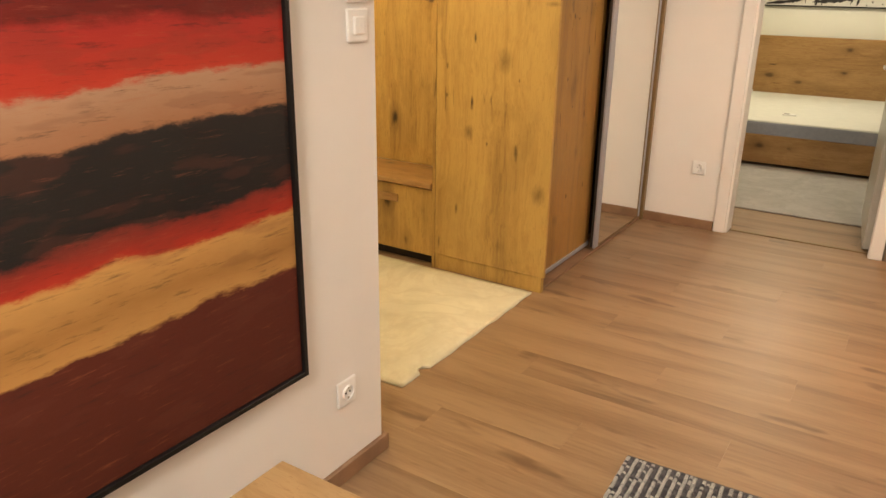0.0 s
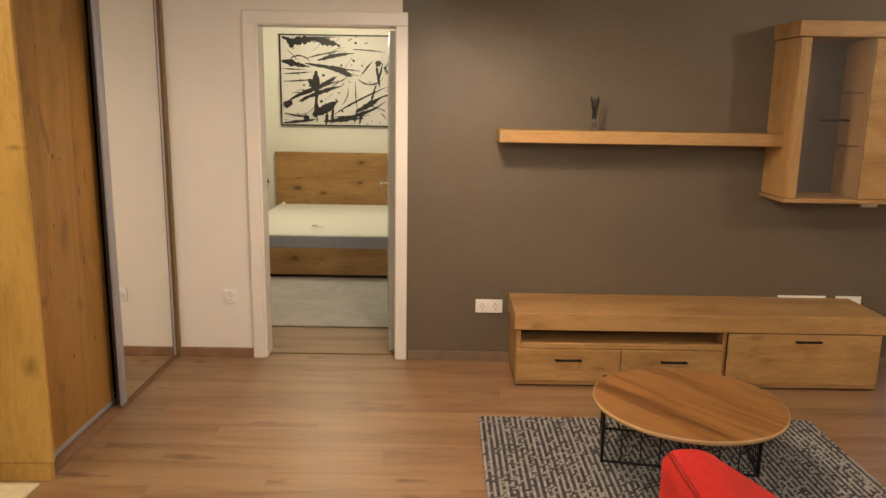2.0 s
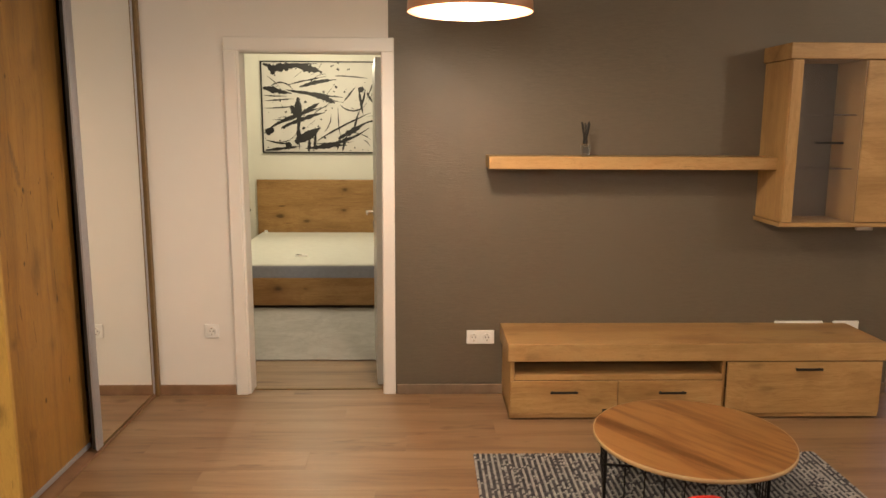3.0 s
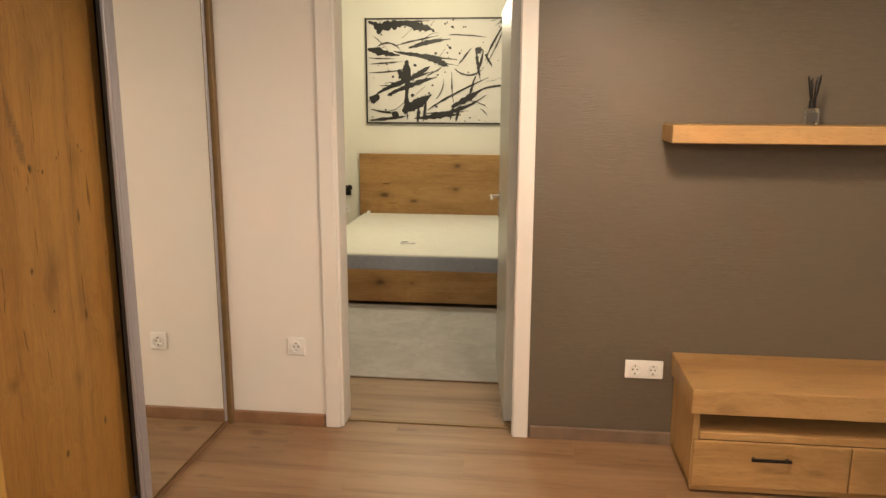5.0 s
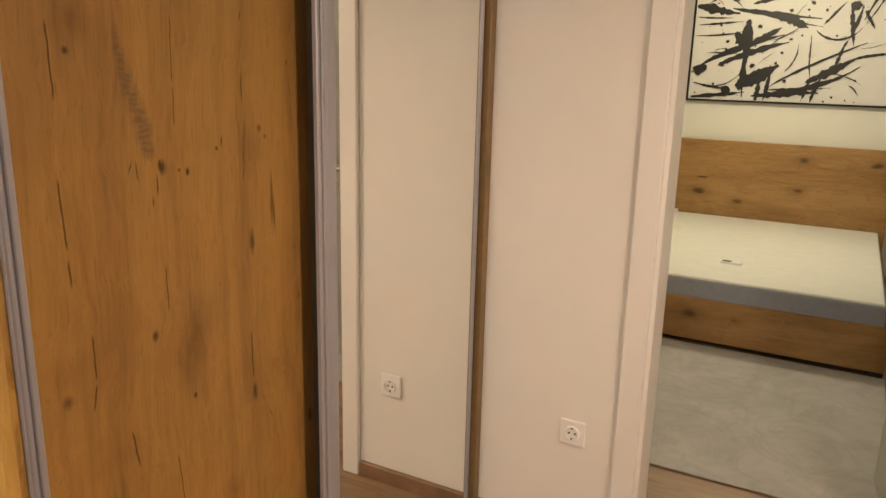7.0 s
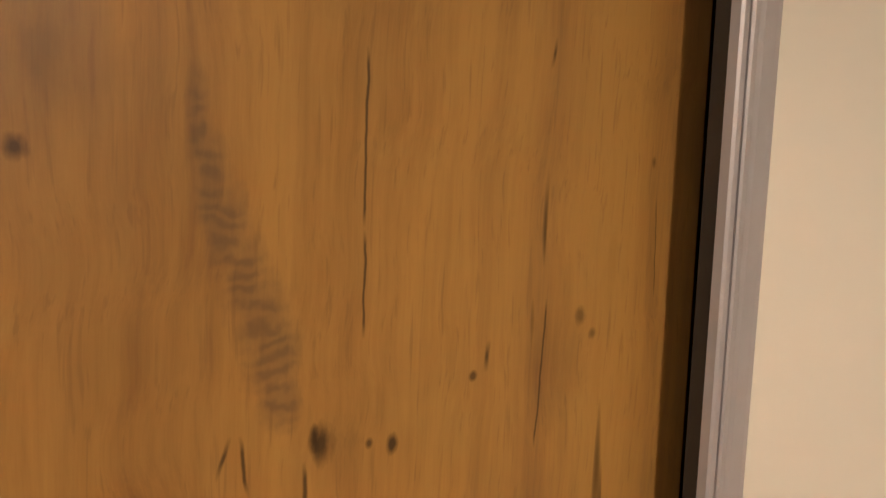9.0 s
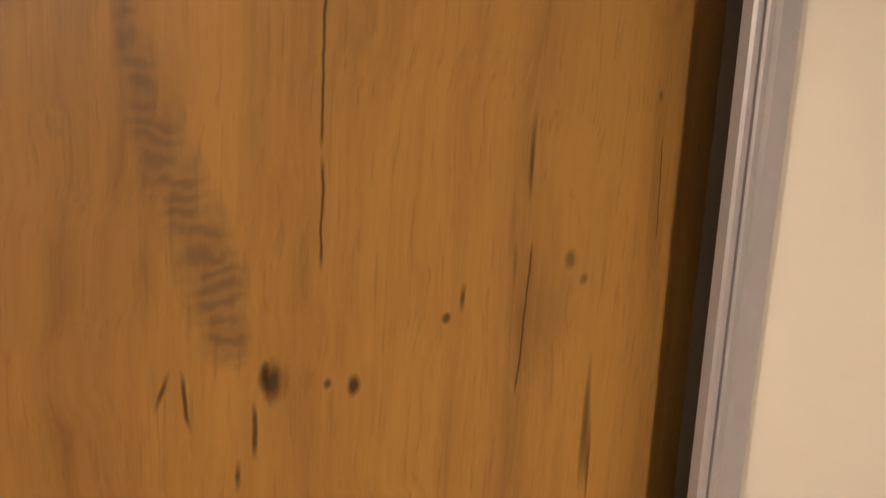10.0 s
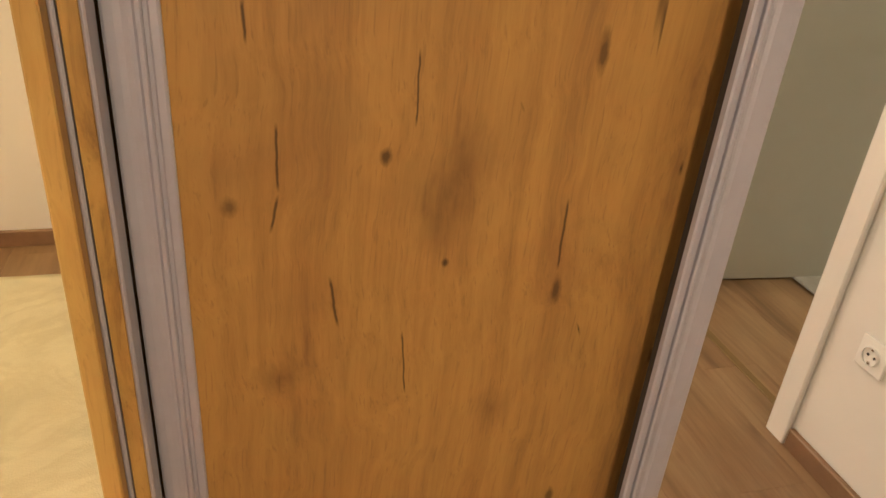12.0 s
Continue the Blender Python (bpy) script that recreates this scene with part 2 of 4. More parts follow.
M_bench = timber("dining_oak", (0.50, 0.33, 0.16), (0.43, 0.27, 0.12), (0.30, 0.17, 0.07), 0, 0.2, seed=13.0)


def laminate():
    a = Mat("oak_laminate", 0.36, 0, 0.5)
    r = a.random()
    co = a.vec("ADD", a.vec("MULTIPLY", a.co, (0.09, 1, 1)), a.mix(r, (0, 0, 0), (17, 31, 3)))
    broad = a.noise(co, 7, 4, 0.6, 0.7)
    fine = a.noise(co, 70, 4, 0.7)
    base = a.ramp(a.math("ADD", a.math("MULTIPLY", broad, 0.7), a.math("MULTIPLY", fine, 0.3)),
                  [(0.30, (0.150, 0.085, 0.042)), (0.45, (0.265, 0.162, 0.086)), (0.60, (0.36, 0.235, 0.132)), (0.8, (0.29, 0.18, 0.10))])
    base = a.mix(a.span(r, 0, 1, 0.0, 0.16), base, (0.21, 0.125, 0.066))
    spot = a.noise(a.vec("ADD", a.vec("MULTIPLY", a.co, (3, 9, 1)), a.mix(r, (0, 0, 0), (11, 7, 3))), 1.2, 2)
    base = a.mix(a.span(spot, 0.62, 0.74, 0, 0.7), base, (0.11, 0.055, 0.026))
    a.colour(base)
    a.roughness(a.span(fine, 0.3, 0.7, 0.34, 0.50))
    a.bump(fine, 0.12, 0.001)
    return a.m


M_floor = laminate()
M_white = plain("white_wall_paint", (0.85, 0.82, 0.785), 0.75, 0, 0.02, 2.0, 0.12)
M_bedwall = plain("bedroom_wall_paint", (0.80, 0.79, 0.70), 0.75, 0, 0.02, 2.0, 0.12)
M_ceil = plain("ceiling_paint", (0.80, 0.79, 0.76), 0.8, 0, 0.02)
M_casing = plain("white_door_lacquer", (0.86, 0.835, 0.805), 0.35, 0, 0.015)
# the casing's white lacquer again, greyed for the leaf's dimly lit side
M_leaf_shaded = plain("shaded_door_lacquer", (0.50, 0.495, 0.47), 0.32, 0, 0.02)
M_alu = plain("satin_aluminium", (0.42, 0.42, 0.465), 0.45, 0.3, 0.03, 30)
M_bronze = plain("bronze_trim", (0.22, 0.14, 0.055), 0.42, 0.2, 0.1, 20)
M_black = plain("black_metal", (0.018, 0.017, 0.017), 0.42, 0.5)
# near-black that paints the shade inside, under and between furniture parts
M_recess_shade = plain("recess_shade", (0.03, 0.022, 0.015), 0.7)
M_plastic = plain("white_plastic", (0.92, 0.91, 0.89), 0.3, 0, 0.01)
M_hole = plain("socket_holes", (0.05, 0.05, 0.05), 0.6)
M_chrome = plain("satin_nickel", (0.62, 0.58, 0.52), 0.25, 1.0)
M_base = plain("oak_baseboard", (0.27, 0.155, 0.085), 0.45, 0, 0.2, 9)
M_grey_base = plain("grey_oak_baseboard", (0.22, 0.155, 0.105), 0.5, 0, 0.2, 9)
M_redcloth = plain("red_felt", (0.62, 0.018, 0.012), 0.9, 0, 0.1, 60, 0.4)
M_mattress = plain("white_mattress_cloth", (0.80, 0.80, 0.73), 0.9, 0, 0.03, 14, 0.3)
M_mattside = plain("grey_mattress_border", (0.33, 0.345, 0.40), 0.9, 0, 0.06, 40, 0.3)
M_label = plain("dark_label", (0.06, 0.055, 0.05), 0.6)

a = Mat("mirror_glass", 0.015, 1.0)
a.colour((0.93, 0.935, 0.90))
M_mirror = a.m
a = Mat("clear_glass", 0.02, 0.0)
a.colour((0.9, 0.93, 0.95))
a.b.inputs["Transmission Weight"].default_value = 1.0
a.b.inputs["IOR"].default_value = 1.35
M_glass = a.m
a = Mat("smoked_glass", 0.04, 0.0)
a.colour((0.86, 0.82, 0.83))
a.b.inputs["Transmission Weight"].default_value = 1.0
a.b.inputs["IOR"].default_value = 1.45
M_smoke = a.m
a = Mat("copper", 0.26, 1.0)
a.colour((0.76, 0.47, 0.33))
a.roughness(a.span(a.noise(a.co, 40, 3), 0.3, 0.7, 0.3, 0.42))
M_copper = a.m
a = Mat("lit_bulb")
a.b.inputs["Emission Color"].default_value = (1.0, 0.82, 0.55, 1)
a.b.inputs["Emission Strength"].default_value = 9.0
M_bulb = a.m
a = Mat("lit_opal_shade", 0.4)
a.b.inputs["Emission Color"].default_value = (1.0, 0.80, 0.52, 1)
a.b.inputs["Emission Strength"].default_value = 5.0
M_opal = a.m

# taupe wallpaper with fine wavy relief and a slight sheen
a = Mat("taupe_wallpaper", 0.5, 0, 0.45)
wav = a.noise(a.vec("MULTIPLY", a.co, (16, 16, 125)), 1.0, 3, 0.55, 1.0)
big = a.noise(a.co, 1.3, 4)
a.colour(a.mix(a.span(big, 0.3, 0.7), a.mix(a.span(wav, 0.3, 0.7), (0.122, 0.101, 0.074), (0.155, 0.128, 0.094)), (0.143, 0.118, 0.086)))
a.roughness(a.span(big, 0.3, 0.7, 0.34, 0.52))
a.bump(a.math("MULTIPLY", wav, a.span(a.noise(a.co, 3.5, 3), 0.42, 0.66, 0.25, 1.0)), 0.6, 0.004)
M_taupe = a.m


def marbled_rug(name, base, vein, scale):
    a = Mat(name, 0.9, 0, 0.2)
    n = a.noise(a.co, 3.2 * scale, 6, 0.65, 1.0)
    v = a.math("ABSOLUTE", a.math("SUBTRACT", a.noise(a.co, 2.2 * scale, 5, 0.6, 1.8), 0.5))
    c = a.mix(a.span(n, 0.35, 0.68), base, tuple(x * 0.82 for x in base))
    c = a.mix(a.span(v, 0.0, 0.06, 0.28, 0.0), c, vein)
    a.colour(c)
    a.bump(a.math("ADD", a.noise(a.co, 260, 2), a.math("MULTIPLY", n, 1.5)), 0.4, 0.004)
    return a.m


M_hallrug = marbled_rug("cream_marbled_rug", (0.74, 0.69, 0.52), (0.50, 0.43, 0.28), 1.0)
M_bedrug = marbled_rug("grey_marbled_rug", (0.54, 0.52, 0.50), (0.34, 0.32, 0.30), 1.3)

def yarn(name, lo, hi):
    a = Mat(name, 0.95, 0, 0.15)
    a.colour(a.mix(a.span(a.noise(a.co, 300, 2), 0.35, 0.65, 0, 0.35), a.ramp(a.island(), [(0.0, lo), (1.0, hi)]), tuple(x * 0.5 for x in lo)))
    a.bump(a.noise(a.co, 500, 2), 0.5, 0.002)
    return a.m


M_pale = yarn("pale_yarn", (0.38, 0.38, 0.38), (0.58, 0.57, 0.55))
M_knots = yarn("charcoal_yarn", (0.07, 0.07, 0.082), (0.15, 0.148, 0.165))
M_weft = plain("rug_ground_weave", (0.09, 0.088, 0.095), 0.95, 0, 0.3, 200)

# canvas with broad torn bands of red, sand, black and ochre
a = Mat("banded_canvas", 0.6, 0, 0.3)
yy, zz = a.axis(a.co, 1), a.axis(a.co, 2)
wide = a.noise(a.vec("MULTIPLY", a.co, (1, 2.2, 4)), 1.3, 2)
torn = a.noise(a.vec("MULTIPLY", a.co, (1, 6, 18)), 2.4, 5, 0.7)
h = a.math("ADD", zz, a.math("ADD", a.span(wide, 0.2, 0.8, -0.022, 0.022), a.span(torn, 0.2, 0.8, -0.013, 0.013)))
h = a.math("SUBTRACT", h, a.math("MULTIPLY", a.math("SUBTRACT", yy, 1.1), 0.012))
f = a.span(h, 0.45, 1.95)
n = a.ramp(f, [(0.0, (0.085, 0.018, 0.010)), (0.215, (0.10, 0.020, 0.012)), (0.222, (0.50, 0.27, 0.085)), (0.262, (0.38, 0.19, 0.055)), (0.318, (0.56, 0.31, 0.10)),
               (0.325, (0.42, 0.032, 0.016)), (0.362, (0.20, 0.026, 0.018)), (0.370, (0.014, 0.012, 0.012)), (0.488, (0.02, 0.017, 0.016)),
               (0.495, (0.36, 0.17, 0.085)), (0.556, (0.44, 0.26, 0.16)), (0.563, (0.48, 0.045, 0.022)), (0.625, (0.40, 0.030, 0.022)),
               (0.64, (0.15, 0.013, 0.010)), (1.0, (0.17, 0.016, 0.012))])
brush = a.noise(a.vec("MULTIPLY", a.co, (1, 3, 30)), 3.0, 6, 0.75)
n = a.mix(a.span(brush, 0.56, 0.70, 0, 0.6), n, (0.03, 0.014, 0.012))
n = a.mix(a.span(brush, 0.27, 0.42, 0.35, 0), n, (0.40, 0.13, 0.06))
patch = a.noise(a.vec("MULTIPLY", a.co, (1, 2.0, 9)), 2.2, 3, 0.5)
n = a.mix(a.span(patch, 0.58, 0.63, 0, 0.22), n, (0.14, 0.04, 0.025))
a.colour(n)
a.bump(brush, 0.3, 0.003)
M_canvas = a.m
M_paper = plain("splatter_paper", (0.70, 0.68, 0.63), 0.6, 0, 0.03)
M_ink = plain("black_ink", (0.012, 0.011, 0.011), 0.5)


# ---------------------------------------------------------------- building helpers
def thing(name, base, label, category, group="", kind=""):
    ob = new(name)
    ob.location = base
    ob.empty_display_size = 0.1
    return tagged(ob, label, category, group, kind)


def part(name, bm, material, parent=None, label="", smooth=False):
    me = bpy.data.meshes.new(name)
    bm.normal_update()
    bm.to_mesh(me)
    bm.free()
    me.materials.append(material)
    if smooth:
        for p in me.polygons:
            p.use_smooth = True
    ob = new(name, me)
    if parent:
        ob.parent = parent
        if parent.type == "EMPTY":
            ob.matrix_parent_inverse = Matrix.Translation(parent.location).inverted()
    return tagged(ob, label)


def box(x0, x1, y0, y1, z0, z1, bev=0.002, seg=1, bm=None):
    b = bmesh.new()
    bmesh.ops.create_cube(b, size=1)
    for v in b.verts:
        v.co = Vector(((x0 + x1) / 2 + v.co.x * (x1 - x0), (y0 + y1) / 2 + v.co.y * (y1 - y0), (z0 + z1) / 2 + v.co.z * (z1 - z0)))
    if bev:
        bmesh.ops.bevel(b, geom=b.edges[:], offset=bev, segments=seg, affect="EDGES", profile=0.5)
    if bm is None:
        return b
    me = bpy.data.meshes.new("tmp")
    b.to_mesh(me)
    b.free()
    bm.from_mesh(me)
    bpy.data.meshes.remove(me)
    return bm


def rod(p, q, r, n=12, bm=None):
    """A capped round bar from p to q."""
    bm = bm or bmesh.new()
    p, q = Vector(p), Vector(q)
    m = Matrix.Translation((p + q) / 2) @ (q - p).to_track_quat("Z", "Y").to_matrix().to_4x4()
    bmesh.ops.create_cone(bm, cap_ends=True, segments=n, radius1=r, radius2=r, depth=(q - p).length, matrix=m)
    return bm


def lathe(profile, at, n=48):
    """A surface turned round the upright axis at the given place."""
    bm = bmesh.new()
    rings = [[bm.verts.new((at[0] + r * math.cos(i * math.tau / n), at[1] + r * math.sin(i * math.tau / n), at[2] + z)) for i in range(n)] for r, z in profile]
    for lo, hi in zip(rings, rings[1:]):
        for i in range(n):
            bm.faces.new((lo[i], lo[(i + 1) % n], hi[(i + 1) % n], hi[i]))
    return bm


def setting(name, bm, material, label, category):
    return tagged(part(name, bm, material), label, category, "", "structure")


# ---------------------------------------------------------------- structure
H = 2.62
WALLY = 4.87
setting("wall_bedroom_side", box(-1.75, -0.44, WALLY, 5.0, 0, H, 0), M_white, "white painted plaster wall beside the bedroom door", "wall")
setting("wall_over_door", box(-0.44, 0.43, WALLY, 5.0, 2.03, H, 0), M_white, "white painted wall above the bedroom door", "wall")
setting("wall_feature", box(0.43, 3.45, WALLY - 0.002, 5.0, 0, H, 0), M_taupe, "taupe textured wallpaper wall behind the media unit", "wall")
setting("wall_left", box(-0.98, -0.80, -3.0, 1.807, 0, H, 0.004), M_white, "white painted wall with the large canvas", "wall")
setting("wall_hall_near", box(-2.97, -0.98, 1.627, 1.807, 0, H, 0), M_white, "plain white hall wall", "wall")
setting("wall_hall_end", box(-2.97, -2.82, 1.807, 4.1, 0, H, 0), M_white, "white wall at the end of the hall", "wall")
setting("wall_hall_far", box(-2.82, -1.75, 3.68, 5.0, 0, H, 0), M_white, "white wall behind the coat rack", "wall")
setting("wall_back", box(-0.98, 5.4, -3.15, -3.0, 0, H, 0), M_white, "white wall at the back of the room", "wall")
setting("wall_east", box(5.4, 5.55, -3.15, 6.1, 0, H, 0), M_white, "plain white wall by the window bay", "wall")
setting("wall_bay_low", box(3.2, 5.4, 5.95, 6.1, 0, 0.33, 0), M_white, "white wall under the bay window", "wall")
setting("wall_bay_high", box(3.2, 5.4, 5.95, 6.1, 2.25, H, 0), M_white, "white wall over the bay window", "wall")
setting("wall_bay_left", box(3.2, 3.62, 5.95, 6.1, 0.33, 2.25, 0), M_white, "white wall beside the bay window", "wall")
setting("wall_bay_right", box(5.1, 5.4, 5.95, 6.1, 0.33, 2.25, 0), M_white, "white wall beside the bay window", "wall")
setting("wall_bay_side", box(3.2, 3.45, 5.0, 5.95, 0, H, 0), M_white, "white return wall of the window bay", "wall")
setting("ceiling", box(-4.0, 5.55, -3.15, 9.3, H, H + 0.15, 0), M_ceil, "white painted flat ceiling", "ceiling")
# bedroom shell
setting("wall_bedroom_head", box(-2.3, 2.15, 9.02, 9.2, 0, H, 0), M_bedwall, "pale bedroom wall behind the bed", "wall")
setting("wall_bedroom_left", box(-2.3, -2.15, 5.0, 9.02, 0, H, 0), M_bedwall, "pale bedroom side wall", "wall")
bed_e = bmesh.new()
for y0, y1, z0, z1 in ((5.0, 7.3, 0, H), (8.7, 9.02, 0, H), (7.3, 8.7, 0, 0.85), (7.3, 8.7, 2.2, H)):
    box(2.0, 2.15, y0, y1, z0, z1, 0, 1, bed_e)
setting("wall_bedroom_right", bed_e, M_bedwall, "pale bedroom wall with a window opening", "wall")


def window(name, x0, x1, y0, y1, z0, z1, label, across):
    w = thing(name, ((x0 + x1) / 2, (y0 + y1) / 2, z0), label, "window", "", "structure")
    t = 0.06
    if across == "x":
        for a0, a1, b0, b1 in ((x0, x0 + t, z0, z1), (x1 - t, x1, z0, z1), (x0 + t, x1 - t, z0, z0 + t), (x0 + t, x1 - t, z1 - t, z1), ((x0 + x1) / 2 - t / 2, (x0 + x1) / 2 + t / 2, z0 + t, z1 - t)):
            part("window_frame", box(a0, a1, y0, y1, b0, b1, 0.004), M_casing, w)
        part("window_sill", box(x0 - 0.03, x1 + 0.03, y0 - 0.16, y0, z0 - 0.03, z0 + 0.002, 0.006), M_casing, w)
        g = part("pane", box(x0 + t, x1 - t, (y0 + y1) / 2 - 0.004, (y0 + y1) / 2 + 0.004, z0 + t, z1 - t, 0), M_glass, w)
    else:
        for a0, a1, b0, b1 in ((y0, y0 + t, z0, z1), (y1 - t, y1, z0, z1), (y0 + t, y1 - t, z0, z0 + t), (y0 + t, y1 - t, z1 - t, z1), ((y0 + y1) / 2 - t / 2, (y0 + y1) / 2 + t / 2, z0 + t, z1 - t)):
            part("window_frame", box(x0, x1, a0, a1, b0, b1, 0.004), M_casing, w)
        part("window_sill", box(x0 - 0.12, x0, y0 - 0.02, y1 + 0.02, z0 - 0.03, z0 + 0.002, 0.006), M_casing, w)
        g = part("pane", box((x0 + x1) / 2 - 0.004, (x0 + x1) / 2 + 0.004, y0 + t, y1 - t, z0 + t, z1 - t, 0), M_glass, w)
    g.visible_shadow = False
    return w


window("window_1", 3.62, 5.1, 5.97, 6.04, 0.33, 2.25, "white framed window with blue dusk outside", "x")
window("window_2", 2.02, 2.09, 7.3, 8.7, 0.85, 2.2, "white framed bedroom window at blue dusk", "y")

# baseboards
setting("baseboard", box(-0.95, -0.49, 4.852, WALLY, 0, 0.06, 0.003), M_base, "brown oak baseboard along the white wall", "baseboard")
setting("baseboard", box(0.472, 3.45, 4.85, 4.867, 0, 0.06, 0.003), M_grey_base, "grey-brown baseboard along the taupe wall", "baseboard")
setting("baseboard", box(-0.80, -0.784, -3.0, 1.823, 0, 0.06, 0.003), M_base, "brown oak baseboard under the canvas", "baseboard")
setting("baseboard", box(-2.82, -0.80, 1.807, 1.823, 0, 0.06, 0.003), M_base, "brown oak baseboard in the hall", "baseboard")
setting("baseboard", box(-2.82, -2.804, 1.823, 3.3, 0, 0.06, 0.003), M_base, "brown oak baseboard at the hall end", "baseboard")
setting("baseboard", box(-2.15, -0.49, 5.0, 5.016, 0, 0.06, 0.003), M_base, "brown oak baseboard in the bedroom", "baseboard")
setting("baseboard", box(-2.15, 2.0, 9.004, 9.02, 0, 0.06, 0.003), M_base, "brown oak baseboard behind the bed", "baseboard")

# bedroom doorway with its casing and open leaf
door = thing("door_1", (0.0, 4.93, 0), "white bedroom door standing open in a lacquered casing", "door", "", "structure")
for x0, x1 in ((-0.485, -0.415), (0.392, 0.462)):
    part("casing", box(x0, x1, 4.85, 4.868, 0, 2.0, 0.004), M_casing, door)
    part("casing", box(x0, x1, 5.002, 5.02, 0, 2.0, 0.004), M_casing, door)
part("casing", box(-0.485, 0.462, 4.85, 4.868, 2.0, 2.075, 0.004), M_casing, door)
part("casing", box(-0.485, 0.462, 5.002, 5.02, 2.0, 2.075, 0.004), M_casing, door)
part("jamb", box(-0.44, -0.402, 4.868, 5.002, 0, 2.03, 0.002), M_casing, door)
part("jamb", box(0.387, 0.43, 4.868, 5.002, 0, 2.03, 0.002), M_casing, door)
part("jamb", box(-0.402, 0.387, 4.868, 5.002, 1.995, 2.03, 0.002), M_casing, door)
part("threshold", box(-0.402, 0.387, 4.936, 4.962, 0.0, 0.006, 0.002), M_bronze, door, "dark bronze threshold strip")
SWING = Matrix.Translation((0.386, 5.004, 0)) @ pose(0, 0, 0, 0, 0, 5.0)


def swung(bm):
    bm.transform(SWING)
    return bm


# the leaf's grey holds the shade on its side
leaf = part("door_leaf", swung(box(-0.040, 0.0, 0.002, 0.812, 0.008, 1.985, 0.003)), M_leaf_shaded, door, "white lacquered leaf, its shaded side put into the grey")
for z in (0.25, 1.0, 1.75):
    part("hinge", swung(rod((0.004, 0.0, z - 0.04), (0.004, 0.0, z + 0.04), 0.007)), M_chrome, door)
hb = rod((-0.039, 0.755, 1.0), (-0.09, 0.755, 1.0), 0.009)
rod((-0.087, 0.76, 1.0), (-0.087, 0.635, 1.0), 0.009, 12, hb)
part("door_handle", swung(hb), M_chrome, leaf, "satin nickel lever")
part("rosette", swung(rod((-0.039, 0.755, 1.0), (-0.048, 0.755, 1.0), 0.026, 24)), M_chrome, leaf)
part("key_rosette", swung(rod((-0.039, 0.755, 0.91), (-0.047, 0.755, 0.91), 0.026, 24)), M_chrome, leaf)


# ---------------------------------------------------------------- wardrobe
w = thing("wardrobe", (-1.26, 4.08, 0), "knotty oak sliding wardrobe with one mirrored door, closed", "wardrobe")
part("side_panel", box(-1.58, -0.93, 3.30, 3.322, 0.085, 2.45, 0.002), M_oak_side, w)
part("plinth", box(-1.58, -0.945, 3.306, 3.338, 0.0, 0.083, 0.002), M_oak_side, w)
part("side_panel", box(-1.58, -0.938, 4.828, 4.866, 0.0, 2.45, 0.002), M_bronze, w, "dark brown closing strip against the wall")
part("top_panel", box(-1.58, -0.93, 3.338, 4.828, 2.41, 2.45, 0.002), M_oak_z, w)
part("back_panel", box(-1.60, -1.582, 3.30, 4.866, 0, 2.45, 0), M_oak_z, w)
part("floor_panel", box(-1.58, -1.07, 3.338, 4.828, 0.0, 0.035, 0.002), M_oak_x, w)
for y0, y1 in ((3.3225, 3.3285), (3.3480, 3.3530)):
    part("edge_strip", box(-1.01, -0.955, y0, y1, 0.05, 2.41, 0.002), M_alu, w, "slim aluminium strip")
part("edge_filler", box(-1.01, -0.958, 3.330, 3.3475, 0.0, 2.41, 0.001), M_oak_z, w)
track = box(-1.07, -0.957, 3.356, 4.828, 0.0, 0.014, 0.002)
part("bottom_track", track, M_base, w, "brown floor track")
part("top_track", box(-1.07, -0.95, 3.376, 4.828, 2.36, 2.41, 0.002), M_alu, w)


def profile(y0, section):
    """An upright extrusion of a closed section given as (y offset, x) pairs."""
    bm = bmesh.new()
    lo = [bm.verts.new((x, y0 + dy, 0.024)) for dy, x in section]
    hi = [bm.verts.new((x, y0 + dy, 2.36)) for dy, x in section]
    bm.faces.new(lo)
    bm.faces.new(hi[::-1])
    n = len(section)
    for i in range(n):
        bm.faces.new((lo[i], hi[i], hi[(i + 1) % n], lo[(i + 1) % n]))
    bmesh.ops.recalc_face_normals(bm, faces=bm.faces[:])
    return bm


def grip(front, deep, wide):
    """A handle stile: a lip, two grooves beside it, then a broad face that falls off at its outer edge."""
    f = front
    return [(0, f - deep), (0, f - 0.002), (0.003, f), (0.010, f), (0.012, f - 0.002), (0.0125, f - 0.007), (0.0165, f - 0.007), (0.017, f - 0.002),
            (0.019, f), (0.023, f), (0.026, f - 0.0025), (0.030, f - 0.0025), (0.036, f - 0.0005), (wide - 0.012, f), (wide - 0.003, f - 0.0012), (wide, f - 0.003), (wide, f - deep)]


oak_door = part("sliding_door", box(-1.040, -1.020, 3.405, 4.09, 0.044, 2.33, 0.001), M_oak_door, w, "knotty oak sliding door")
part("stile", profile(3.411, [(-dy, x) for dy, x in grip(-1.008, 0.03, 0.055)]), M_alu, oak_door)
part("rail", box(-1.042, -1.014, 3.411, 4.09, 0.020, 0.044, 0.002), M_alu, oak_door)
part("rail", box(-1.042, -1.012, 3.411, 4.09, 2.33, 2.36, 0.002), M_alu, oak_door)
mir = part("mirror_door", box(-0.966, -0.958, 4.100, 4.80, 0.034, 2.34, 0), M_mirror, w, "full-height mirror door")
part("mirror_backing", box(-0.976, -0.968, 4.044, 4.80, 0.05, 2.34, 0), M_bronze, mir)
part("stile", profile(4.034, grip(-0.955, 0.011, 0.066)), M_alu, mir)
